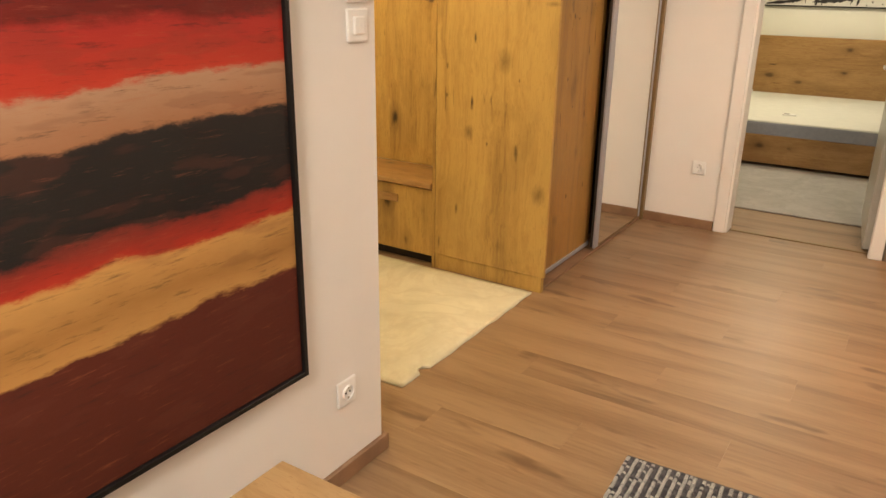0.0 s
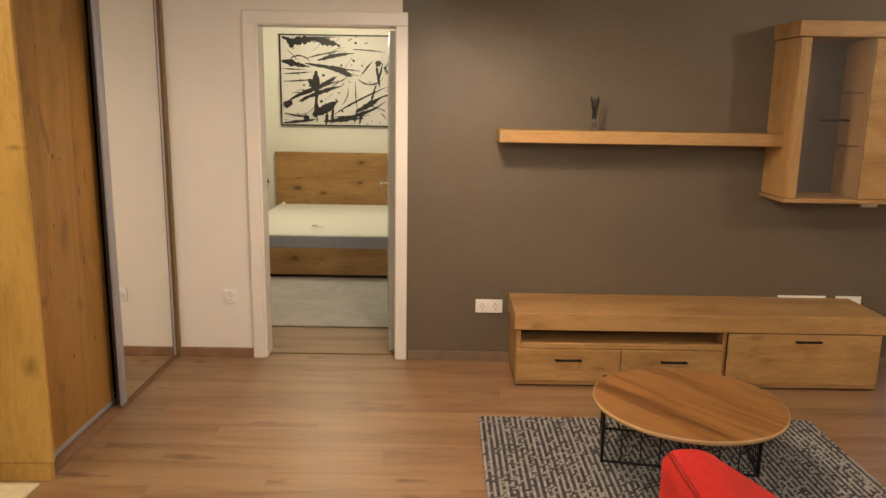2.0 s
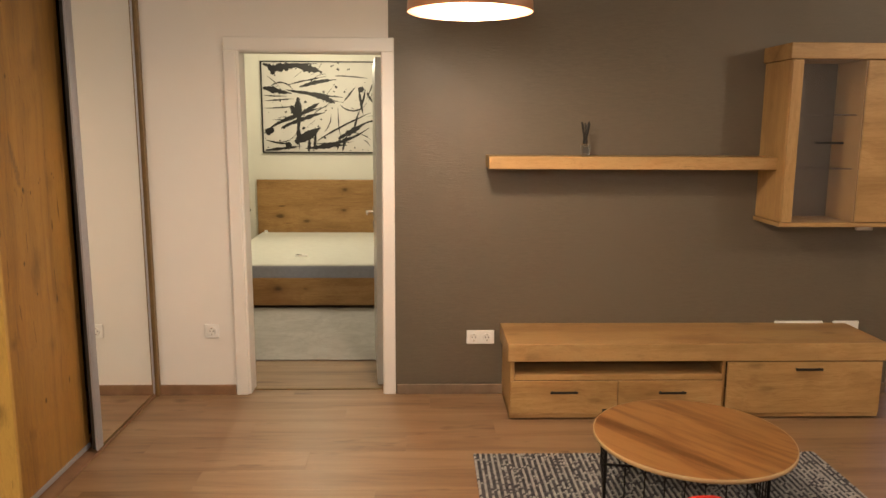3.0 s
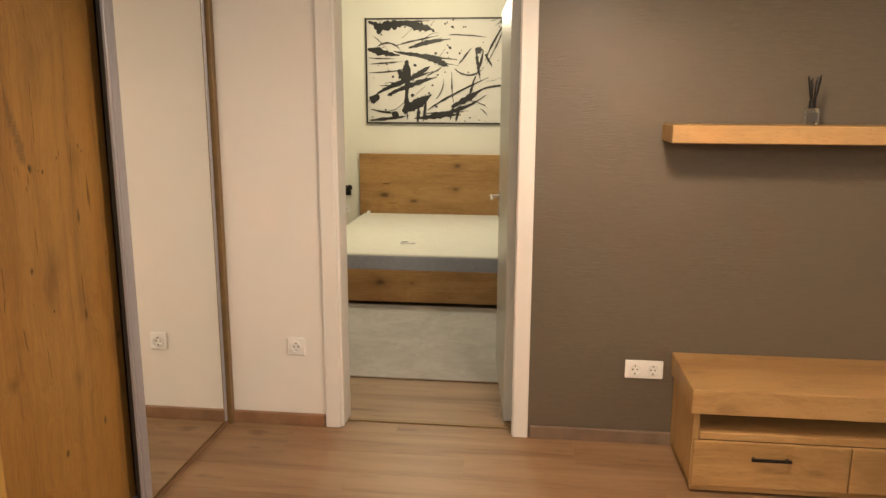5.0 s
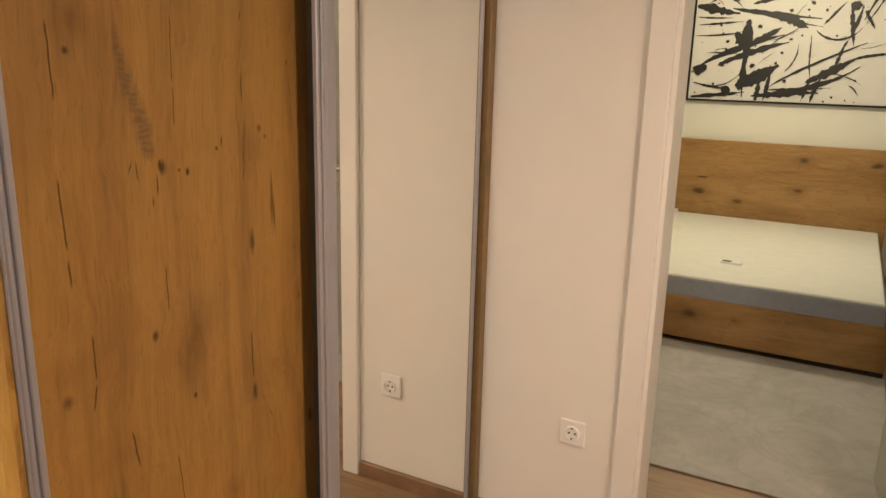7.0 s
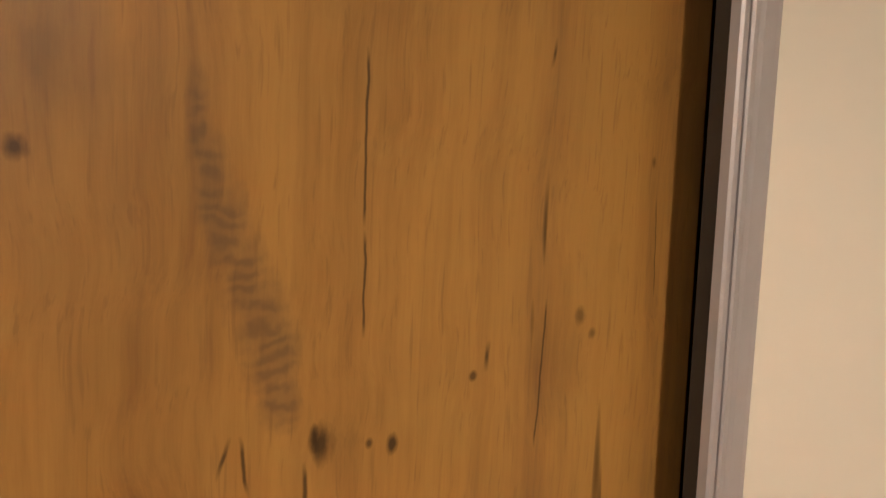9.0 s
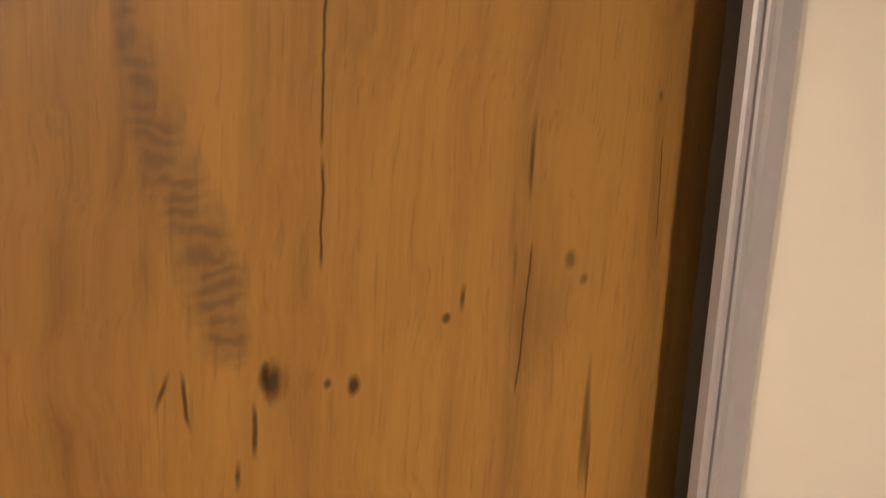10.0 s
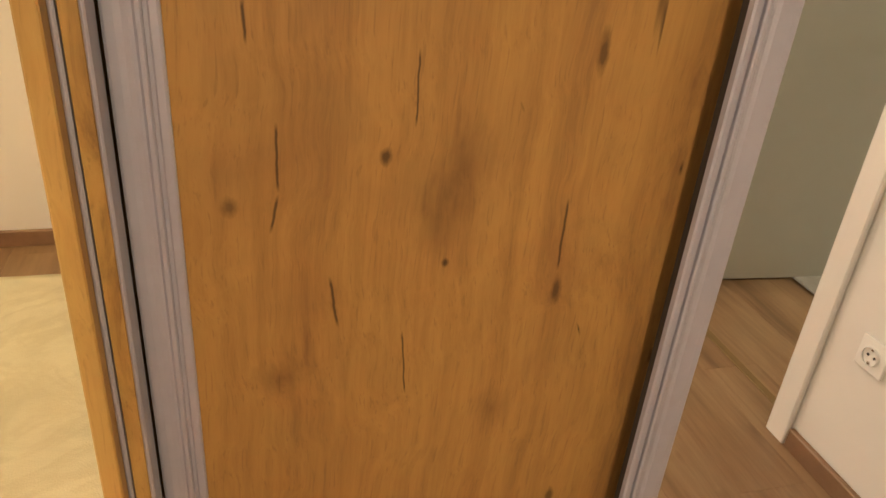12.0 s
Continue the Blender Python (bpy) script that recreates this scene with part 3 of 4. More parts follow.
# dark strip added to paint the shadow between oak door and stile
part("gap_shade", box(-0.982, -0.968, 4.037, 4.043, 0.03, 2.35, 0), M_recess_shade, mir, "dark strip standing in for the shade of the gap")
part("stile", box(-0.976, -0.955, 4.798, 4.806, 0.024, 2.36, 0.002), M_alu, mir)
part("stile", box(-0.976, -0.955, 4.810, 4.820, 0.024, 2.36, 0.002), M_alu, mir)
part("rail", box(-0.976, -0.957, 4.104, 4.798, 0.024, 0.033, 0.001), M_bronze, mir)
part("rail", box(-0.976, -0.954, 4.104, 4.798, 2.34, 2.36, 0.002), M_alu, mir)

# ---------------------------------------------------------------- hall: coat rack with bench, rug, lamp
c = thing("coat_rack", (-2.2, 3.5, 0), "knotty oak hall coat rack with a bench and hooks", "coat rack")
part("back_panel", box(-2.8, -1.602, 3.635, 3.66, 0.47, 2.45, 0.002), M_oak_z, c)
part("seat", box(-2.8, -1.602, 3.29, 3.634, 0.44, 0.47, 0.003), M_oak_x, c, "oak bench seat board")
part("drawer_front", box(-2.2, -1.604, 3.31, 3.33, 0.06, 0.43, 0.002), M_oak_z, c)
part("drawer_front", box(-2.798, -2.206, 3.31, 3.33, 0.06, 0.43, 0.002), M_oak_z, c)
# carcass and plinth coloured as the shade behind and below the fronts
part("carcass", box(-2.8, -1.602, 3.332, 3.66, 0.05, 0.436, 0.001), M_recess_shade, c)
part("plinth", box(-2.8, -1.602, 3.36, 3.62, 0.0, 0.05, 0.001), M_recess_shade, c)
part("recess_pull", box(-1.98, -1.83, 3.306, 3.311, 0.33, 0.375, 0.004), M_oak_x, c)
for x in (-1.83, -2.29, -2.66):
    hk = rod((x, 3.637, 1.40), (x, 3.58, 1.385), 0.008)
    rod((x - 0.035, 3.585, 1.40), (x + 0.035, 3.585, 1.40), 0.006, 10, hk)
    rod((x, 3.58, 1.385), (x, 3.56, 1.42), 0.007, 10, hk)
    box(x - 0.02, x + 0.02, 3.628, 3.636, 1.37, 1.43, 0.003, 1, hk)
    part("coat_hook", hk, M_bronze, c, "dark bronze double hook")

bm = bmesh.new()
nx, ny = 64, 48
grid = []
for i in range(nx + 1):
    row = []
    for j in range(ny + 1):
        u, v = i / nx, j / ny
        x, y = -2.58 + 1.605 * u, 2.165 + 1.112 * v
        edge = noise.noise((x * 9, y * 9, 0.3))
        if i == nx:
            x += 0.012 * edge - (0.03 if 6 <= j <= 7 else 0)
        if j in (0, ny):
            y += 0.014 * edge * (1 if j == 0 else 0.4)
        z = 0.009 + 0.004 * max(0, noise.noise((x * 4, y * 4, 1.0)))
        row.append(bm.verts.new((x, y, z)))
    grid.append(row)
for i in range(nx):
    for j in range(ny):
        bm.faces.new((grid[i][j], grid[i + 1][j], grid[i + 1][j + 1], grid[i][j + 1]))
rim = [grid[i][0] for i in range(nx)] + [grid[nx][j] for j in range(ny)] + [grid[i][ny] for i in range(nx, 0, -1)] + [grid[0][j] for j in range(ny, 0, -1)]
low = [bm.verts.new((v.co.x, v.co.y, 0.001)) for v in rim]
for k in range(len(rim)):
    k2 = (k + 1) % len(rim)
    bm.faces.new((rim[k], low[k], low[k2], rim[k2]))
bmesh.ops.recalc_face_normals(bm, faces=bm.faces[:])
hr = part("hall_rug", bm, M_hallrug, None, "", True)
tagged(hr, "cream marbled rug with frayed edges on the hall floor", "rug")


def ceiling_light(at, label):
    l = thing("ceiling_light", (at[0], at[1], H), label, "lamp", "round ceiling lights")
    part("base", lathe([(0.0, H), (0.11, H), (0.11, H - 0.03), (0.0, H - 0.03)], (at[0], at[1], 0), 32), M_casing, l, "", True)
    part("shade", lathe([(0.10, H - 0.03), (0.15, H - 0.06), (0.155, H - 0.09), (0.12, H - 0.13), (0.0, H - 0.145)], (at[0], at[1], 0), 32), M_opal, l, "glowing opal glass shade", True)
    return l


ceiling_light((-1.95, 2.35), "round opal glass ceiling light in the hall, lit")
ceiling_light((4.05, 2.45), "round opal glass ceiling light by the window, lit")
# invented fixture for the unseen fill lamp
ceiling_light((0.25, -0.6), "added unseen round opal ceiling light for the room fill, lit")

# ---------------------------------------------------------------- living room
# media unit
u = thing("tv_stand", (2.12, 4.65, 0), "long low warm oak media unit with an open niche", "tv stand")
part("top", box(1.085, 3.165, 4.43, 4.866, 0.338, 0.437, 0.003), M_walnut_x, u)
part("side", box(1.10, 1.125, 4.452, 4.862, 0.02, 0.336, 0.002), M_walnut_z, u)
part("side", box(3.125, 3.15, 4.452, 4.862, 0.02, 0.336, 0.002), M_walnut_z, u)
part("divider", box(2.266, 2.286, 4.452, 4.862, 0.04, 0.336, 0.002), M_walnut_z, u)
part("niche_floor", box(1.127, 2.264, 4.446, 4.862, 0.228, 0.258, 0.002), M_walnut_x, u)
# niche back near black: the shade of the recess as colour
part("back", box(1.127, 3.123, 4.845, 4.862, 0.04, 0.336, 0.001), M_recess_shade, u)
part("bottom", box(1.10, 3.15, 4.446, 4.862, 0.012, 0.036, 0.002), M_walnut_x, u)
part("plinth", box(1.13, 3.12, 4.48, 4.84, 0.0, 0.012, 0), M_recess_shade, u)


def pull(x, z, y, wide, parent):
    bm = box(x - wide / 2, x + wide / 2, y - 0.026, y - 0.016, z - 0.006, z + 0.006, 0.002)
    for dx in (-wide / 2 + 0.012, wide / 2 - 0.012):
        box(x + dx - 0.004, x + dx + 0.004, y - 0.017, y + 0.001, z - 0.004, z + 0.004, 0.001, 1, bm)
    part("handle", bm, M_black, parent, "black metal bar handle")


for x0, x1, z1, hx, hz in ((1.104, 1.688, 0.225, 1.392, 0.168), (1.692, 2.264, 0.225, 1.985, 0.165), (2.29, 3.146, 0.332, 2.73, 0.295)):
    d = part("drawer_front", box(x0, x1, 4.432, 4.45, 0.04, z1, 0.002), M_walnut_x, u)
    pull(hx, hz, 4.432, 0.15, d)

s = tagged(part("wall_shelf", box(0.985, 2.60, 4.635, 4.866, 1.362, 1.432, 0.003), M_walnut_x), "thick warm oak floating shelf on the taupe wall", "shelf")

cb = thing("wall_cabinet", (3.1, 4.69, 1.06), "warm oak wall cabinet with a smoked glass door", "cabinet")
part("side", box(2.570, 2.595, 4.560, 4.866, 1.085, 1.95, 0.002), M_walnut_z, cb)
part("side", box(3.40, 3.425, 4.560, 4.866, 1.085, 1.95, 0.002), M_walnut_z, cb)
part("top", box(2.555, 3.44, 4.538, 4.866, 1.952, 2.035, 0.003), M_walnut_x, cb)
part("bottom", box(2.560, 3.435, 4.543, 4.866, 1.06, 1.083, 0.002), M_walnut_x, cb)
part("divider", box(2.975, 2.993, 4.568, 4.846, 1.085, 1.95, 0.001), M_walnut_z, cb)
for z in (1.37, 1.66):
    part("glass_shelf", box(2.598, 2.973, 4.608, 4.84, z, z + 0.006, 0), M_smoke, cb).visible_shadow = False
part("door_stile", box(2.571, 2.628, 4.542, 4.558, 1.087, 1.948, 0.002), M_walnut_z, cb)
gd = part("glass_door", box(2.629, 2.972, 4.546, 4.552, 1.087, 1.948, 0), M_smoke, cb, "smoked glass door")
gd.visible_shadow = False
pull(2.79, 1.515, 4.546, 0.15, gd)
wd = part("door", box(2.975, 3.43, 4.542, 4.558, 1.087, 1.948, 0.002), M_walnut_x, cb)
pull(3.20, 1.515, 4.542, 0.15, wd)

# reed diffuser
df = thing("reed_diffuser", (1.53, 4.75, 1.432), "small clear glass reed diffuser with dark sticks on the shelf", "diffuser")
part("bottle", box(1.507, 1.553, 4.727, 4.773, 1.433, 1.498, 0.006, 2), M_glass, df)
part("neck", rod((1.53, 4.75, 1.498), (1.53, 4.75, 1.525), 0.013, 20), M_black, df)
part("sticker", box(1.514, 1.546, 4.7245, 4.7265, 1.447, 1.480, 0), M_label, df, "dark printed sticker")
rng = random.Random(3)
for i in range(8):
    an = i * 0.785
    part("reed", rod((1.53 + 0.004 * math.cos(an), 4.75 + 0.004 * math.sin(an), 1.50), (1.53 + 0.024 * math.cos(an), 4.75 + 0.02 * math.sin(an), 1.615 + rng.uniform(-0.01, 0.012)), 0.0026, 6), M_black, df)


# sockets and switches; each is built facing -y at the origin and turned into place
def socket_plate(name, n, m, label):
    e = new(name)
    e.matrix_world = m
    tagged(e, label, "socket", "wall sockets")
    wd = 0.083 * n

    def piece(nm, bm, mat, parent):
        me = bpy.data.meshes.new(nm)
        bm.to_mesh(me)
        bm.free()
        me.materials.append(mat)
        o = new(nm, me)
        o.parent = parent
        return o

    piece("plate", box(-wd / 2, wd / 2, -0.009, 0.0, -0.042, 0.042, 0.004, 2), M_plastic, e)
    for i in range(n):
        x = (i - (n - 1) / 2) * 0.078
        bm = bmesh.new()
        bmesh.ops.create_cone(bm, cap_ends=False, segments=28, radius1=0.024, radius2=0.022, depth=0.008, matrix=Matrix.Translation((x, -0.0125, 0)) @ pose(0, 0, 0, 90))
        bmesh.ops.create_circle(bm, cap_ends=True, segments=28, radius=0.021, matrix=Matrix.Translation((x, -0.0095, 0)) @ pose(0, 0, 0, 90))
        r = piece("ring", bm, M_plastic, e)
        for dx in (-0.0095, 0.0095):
            piece("hole", rod((x + dx, -0.0118, 0), (x + dx, -0.0096, 0), 0.0032, 10), M_hole, r)
        for z in (-0.018, 0.018):
            piece("earth_clip", box(x - 0.003, x + 0.003, -0.0135, -0.0097, z - 0.003, z + 0.003, 0), M_chrome, r)
    return e


socket_plate("wall_socket", 1, pose(-0.620, WALLY - 0.001, 0.392), "white single socket low on the white wall")
socket_plate("wall_socket", 2, pose(0.968, WALLY - 0.003, 0.352), "white double socket beside the media unit")
socket_plate("wall_socket", 1, pose(-0.799, 1.628, 0.305, 0, 0, 90), "white single socket under the thermostat")
for x0, x1 in ((2.735, 3.028), (3.09, 3.246)):
    tagged(part("socket_strip", box(x0, x1, 4.852, 4.866, 0.39, 0.437 + 0.012, 0.003), M_plastic), "white multi-socket frame behind the media unit", "socket")
tagged(part("junction_box", box(3.17, 3.27, 4.845, 4.866, 1.0, 1.058, 0.004), M_plastic), "white cable box under the wall cabinet", "box")

th = thing("thermostat", (-0.79, 1.72, 1.45), "white round-dial room thermostat above a switch", "thermostat")
part("plate", box(-0.799, -0.786, 1.678, 1.764, 1.418, 1.51, 0.006, 2), M_plastic, th)
part("dial", rod((-0.788, 1.722, 1.466), (-0.765, 1.722, 1.466), 0.024, 28), M_plastic, th)
sw = thing("light_switch", (-0.79, 1.72, 1.36), "white rocker light switch on the wall", "switch")
part("plate", box(-0.799, -0.789, 1.678, 1.762, 1.318, 1.404, 0.005, 2), M_plastic, sw)
part("rocker", box(-0.792, -0.782, 1.698, 1.742, 1.338, 1.384, 0.004, 2), M_plastic, sw)

# big canvas on the left wall
p = thing("canvas_painting", (-0.79, 0.65, 0.46), "large abstract canvas in red, black and ochre bands", "painting")
part("canvas", box(-0.796, -0.772, -0.15, 1.425, 0.475, 1.955, 0.001), M_canvas, p)
for y0, y1, z0, z1 in ((-0.165, -0.151, 0.46, 1.97), (1.426, 1.440, 0.46, 1.97), (-0.151, 1.426, 0.46, 0.474), (-0.151, 1.426, 1.956, 1.97)):
    part("frame", box(-0.798, -0.762, y0, y1, z0, z1, 0.001), M_black, p, "slim black frame")

# low oak bench under the canvas
b = thing("bench", (-0.36, 0.75, 0), "low oak bench by the wall with the canvas", "bench")
part("top", box(-0.56, -0.16, 0.30, 1.13, 0.415, 0.45, 0.004, 2), M_bench, b)
for x in (-0.53, -0.23):
    for y in (0.33, 1.06):
        part("leg", box(x, x + 0.04, y, y + 0.04, 0.008, 0.414, 0.003), M_bench, b)

# pendant lamp
pl = thing("pendant_lamp", (0.81, 3.6, H), "copper drum pendant lamp with a lit bulb", "lamp")
part("shade", lathe([(0.243, 2.035), (0.246, 2.033), (0.248, 2.035), (0.235, 2.20), (0.205, 2.26), (0.03, 2.275), (0.03, 2.27), (0.20, 2.255), (0.231, 2.198), (0.243, 2.035)], (0.81, 3.6, 0), 64), M_copper, pl, "polished copper shade", True)
part("cord", rod((0.81, 3.6, 2.27), (0.81, 3.6, H - 0.02), 0.004, 8), M_black, pl)
part("canopy", rod((0.81, 3.6, H - 0.025), (0.81, 3.6, H), 0.05, 24), M_copper, pl)
part("bulb_holder", rod((0.81, 3.6, 2.19), (0.81, 3.6, 2.27), 0.02, 16), M_black, pl)
bl = lathe([(0.012, 2.19), (0.03, 2.172), (0.042, 2.15), (0.035, 2.12), (0.0, 2.108)], (0.81, 3.6, 0), 20)
blb = part("bulb", bl, M_bulb, pl, "glowing bulb", True)
blb.visible_shadow = False


# woven rugs
def woven_rug(name, x0, x1, y0, y1, turn, label):
    cx, cy = (x0 + x1) / 2, (y0 + y1) / 2
    e = thing(name, (cx, cy, 0), label, "rug", "woven rugs")
    rot = Matrix.Translation((cx, cy, 0)) @ pose(0, 0, 0, 0, 0, turn) @ Matrix.Translation((-cx, -cy, 0))
    g = box(x0, x1, y0, y1, 0.003, 0.009, 0.002)
    g.transform(rot)
    part("ground_weave", g, M_weft, e)
    rr = random.Random(5)
    px, py = 0.0135, 0.0125
    heap = {"light_yarn": ([], []), "dark_yarn": ([], [])}
    for j in range(int((y1 - y0) / py)):
        for i in range(int((x1 - x0) / px)):
            pale = (i % 2 == 0) != (rr.random() < 0.13)
            verts, faces = heap["light_yarn" if pale else "dark_yarn"]
            ax, ay = x0 + i * px + rr.uniform(0, 0.002), y0 + j * py + rr.uniform(0, 0.001)
            bx, by = ax + px * 0.95, ay + py * 0.94
            t = 0.0135 + rr.uniform(0, 0.003)
            k = len(verts)
            for q in ((ax, ay, 0.008), (bx, ay, 0.008), (bx, by, 0.008), (ax, by, 0.008),
                      (ax + 0.003, ay + 0.002, t), (bx - 0.003, ay + 0.002, t), (bx - 0.003, by - 0.002, t), (ax + 0.003, by - 0.002, t)):
                verts.append(rot @ Vector(q))
            faces += [(k + 4, k + 5, k + 6, k + 7), (k, k + 1, k + 5, k + 4), (k + 1, k + 2, k + 6, k + 5), (k + 2, k + 3, k + 7, k + 6), (k + 3, k, k + 4, k + 7)]
    for nm, mat in (("light_yarn", M_pale), ("dark_yarn", M_knots)):
        me = bpy.data.meshes.new(nm)
        me.from_pydata(heap[nm][0], [], heap[nm][1])
        me.materials.append(mat)
        o = new(nm, me)
        o.parent = e
        o.matrix_parent_inverse = Matrix.Translation(e.location).inverted()
        tagged(o, kind="stuff")


woven_rug("woven_rug", 0.872, 2.565, 2.885, 4.0, 0, "black and white flat-woven rug under the coffee table")
woven_rug("woven_rug", -0.08, 1.25, 1.35, 2.25, 2.5, "black and white flat-woven rug on the open floor")

# coffee table
TX, TY, TR, TZ = 1.763, 3.517, 0.41, 0.315
ct = thing("coffee_table", (TX, TY, 0.014), "round walnut coffee table on a black wire base", "coffee table")
part("tabletop", lathe([(0.0, TZ - 0.018), (TR - 0.004, TZ - 0.018), (TR - 0.004, TZ - 0.0005), (0.0, TZ)], (TX, TY, 0), 72), M_top, ct)
part("edge_band", lathe([(TR - 0.004, TZ - 0.018), (TR, TZ - 0.017), (TR, TZ - 0.001), (TR - 0.004, TZ)], (TX, TY, 0), 72), M_edge, ct, "pale edge band", True)
cor = [(1.40, 3.52), (2.05, 3.40), (2.12, 3.74), (1.47, 3.86)]
for (xa, ya), (xb, yb) in zip(cor, cor[1:] + cor[:1]):
    part("base_rail", rod((xa, ya, 0.021), (xb, yb, 0.021), 0.006, 10), M_black, ct)
    part("top_rail", rod((xa, ya, TZ - 0.026), (xb, yb, TZ - 0.026), 0.006, 10), M_black, ct)
    part("leg", rod((xa, ya, 0.016), (xa, ya, TZ - 0.022), 0.007, 10), M_black, ct)
    for k in range(1, 8):
        f = k / 8
        part("wire", rod((xa + (xb - xa) * f, ya + (yb - ya) * f, 0.021), (xa + (xb - xa) * f, ya + (yb - ya) * f, TZ - 0.026), 0.0028, 6), M_black, ct)


# red armchair
def prism(outline, y0, y1, bev):
    """Extrudes an outline in x and z from y0 to y1 with rounded edges."""
    bm = bmesh.new()
    lo = [bm.verts.new((x, y0, z)) for x, z in outline]
    hi = [bm.verts.new((x, y1, z)) for x, z in outline]
    bm.faces.new(lo)
    bm.faces.new(hi[::-1])
    n = len(outline)
    for i in range(n):
        bm.faces.new((lo[i], hi[i], hi[(i + 1) % n], lo[(i + 1) % n]))
    bmesh.ops.recalc_face_normals(bm, faces=bm.faces[:])
    bmesh.ops.bevel(bm, geom=bm.edges[:], offset=bev, segments=4, affect="EDGES", profile=0.5)
    return bm


ac = thing("armchair", (1.75, 2.2, 0), "bright red felt lounge chair with a sloped back", "armchair")
part("backrest", prism([(1.31, 0.10), (1.31, 0.60), (1.35, 0.622), (1.43, 0.622), (1.66, 0.475), (1.66, 0.10)], 1.80, 2.44, 0.03), M_redcloth, ac, "", True)
part("seat", prism([(1.64, 0.10), (1.64, 0.47), (2.25, 0.47), (2.25, 0.10)], 1.82, 2.40, 0.03), M_redcloth, ac, "", True)
part("armrest", prism([(1.95, 0.40), (1.95, 0.535), (2.25, 0.535), (2.25, 0.40)], 1.80, 2.25, 0.035), M_redcloth, ac, "", True)
for x in (1.36, 2.17):
    for y in (1.86, 2.36):
        part("leg", rod((x, y, 0.008), (x, y, 0.11), 0.016, 12), M_black, ac)

# ---------------------------------------------------------------- bedroom
bd = thing("bed", (-0.44, 7.95, 0), "low oak double bed with a panel headboard", "bed")
part("front_rail", box(-1.24, 0.335, 6.95, 6.978, 0.035, 0.278, 0.003), M_oak_x, bd)
part("side_rail", box(-1.24, -1.212, 6.979, 8.96, 0.035, 0.262, 0.003), M_oak_x, bd)
part("side_rail", box(0.307, 0.335, 6.979, 8.96, 0.035, 0.262, 0.003), M_oak_x, bd)
part("headboard", box(-1.24, 0.335, 8.962, 9.0, 0.0, 0.985, 0.003), M_oak_x, bd)
# shade under the bed painted into its hidden parts
part("slat_base", box(-1.21, 0.305, 6.98, 8.96, 0.19, 0.23, 0.002), M_recess_shade, bd)
part("plinth", box(-1.18, 0.27, 7.01, 8.94, 0.012, 0.19, 0), M_recess_shade, bd)
part("foot", box(0.25, 0.33, 6.955, 7.02, 0.0, 0.035, 0.002), M_recess_shade, bd)
mt = thing("mattress", (-0.44, 7.95, 0.23), "bare white mattress with a grey border", "mattress")
bm = box(-1.203, 0.300, 6.960, 8.957, 0.232, 0.387, 0.022, 3)
part("border", bm, M_mattside, mt, "grey fabric border", True)
part("topper", box(-1.196, 0.293, 6.968, 8.952, 0.365, 0.394, 0.013, 3), M_mattress, mt, "white quilted top", True)
rm = thing("remote_control", (-0.50, 7.385, 0.392), "small white remote control on the mattress", "remote")
part("body", box(-0.56, -0.44, 7.365, 7.405, 0.393, 0.408, 0.005, 2), M_plastic, rm)
part("screen", box(-0.55, -0.50, 7.37, 7.40, 0.4078, 0.4095, 0), M_label, rm)

bm = bmesh.new()
box(-1.9, 0.34, 5.50, 6.95, 0.003, 0.012, 0.003, 1, bm)
tagged(part("bedroom_rug", bm, M_bedrug), "grey-white marbled rug in front of the bed", "rug")

# black and white splatter picture
sp = thing("splatter_painting", (-0.46, 8.99, 1.28), "framed abstract picture of black ink splatter on white", "painting")
PX0, PX1, PZ0, PZ1 = -1.164, 0.237, 1.281, 2.282
part("sheet", box(PX0 + 0.012, PX1 - 0.012, 9.0, 9.012, PZ0 + 0.012, PZ1 - 0.012, 0), M_paper, sp)
for x0, x1, z0, z1 in ((PX0, PX0 + 0.014, PZ0, PZ1), (PX1 - 0.014, PX1, PZ0, PZ1), (PX0 + 0.014, PX1 - 0.014, PZ0, PZ0 + 0.014), (PX0 + 0.014, PX1 - 0.014, PZ1 - 0.014, PZ1)):
    part("frame", box(x0, x1, 8.985, 9.019, z0, z1, 0.001), M_black, sp)
rr = random.Random(11)
ink = bmesh.new()


def stroke(x, z, heading, length, width, curl, y):
    """A tapering curved ribbon of paint on the sheet."""
    n, last = 16, None
    for i in range(n + 1):
        f = i / n
        wv = 1.6 * width * (0.25 + math.sin(math.pi * min(1, f * 1.1)) ** 0.7) * rr.uniform(0.6, 1.3)
        px, pz = min(max(x, PX0 + 0.02), PX1 - 0.02), min(max(z, PZ0 + 0.02), PZ1 - 0.02)
        nxt = (ink.verts.new((px - math.sin(heading) * wv, y, pz + math.cos(heading) * wv)), ink.verts.new((px + math.sin(heading) * wv, y, pz - math.cos(heading) * wv)))
        if last:
            ink.faces.new((last[0], last[1], nxt[1], nxt[0]))
        last = nxt
        x += math.cos(heading) * length / n
        z += math.sin(heading) * length / n
        heading += curl / n + rr.uniform(-0.06, 0.06)


def blot(x, z, r, y):
    vs = []
    for i in range(11):
        an = i * math.tau / 11
        q = r * rr.uniform(0.6, 1.25)
        vs.append(ink.verts.new((min(max(x + q * math.cos(an), PX0 + 0.016), PX1 - 0.016), y, min(max(z + q * math.sin(an), PZ0 + 0.016), PZ1 - 0.016))))
    ink.faces.new(vs)


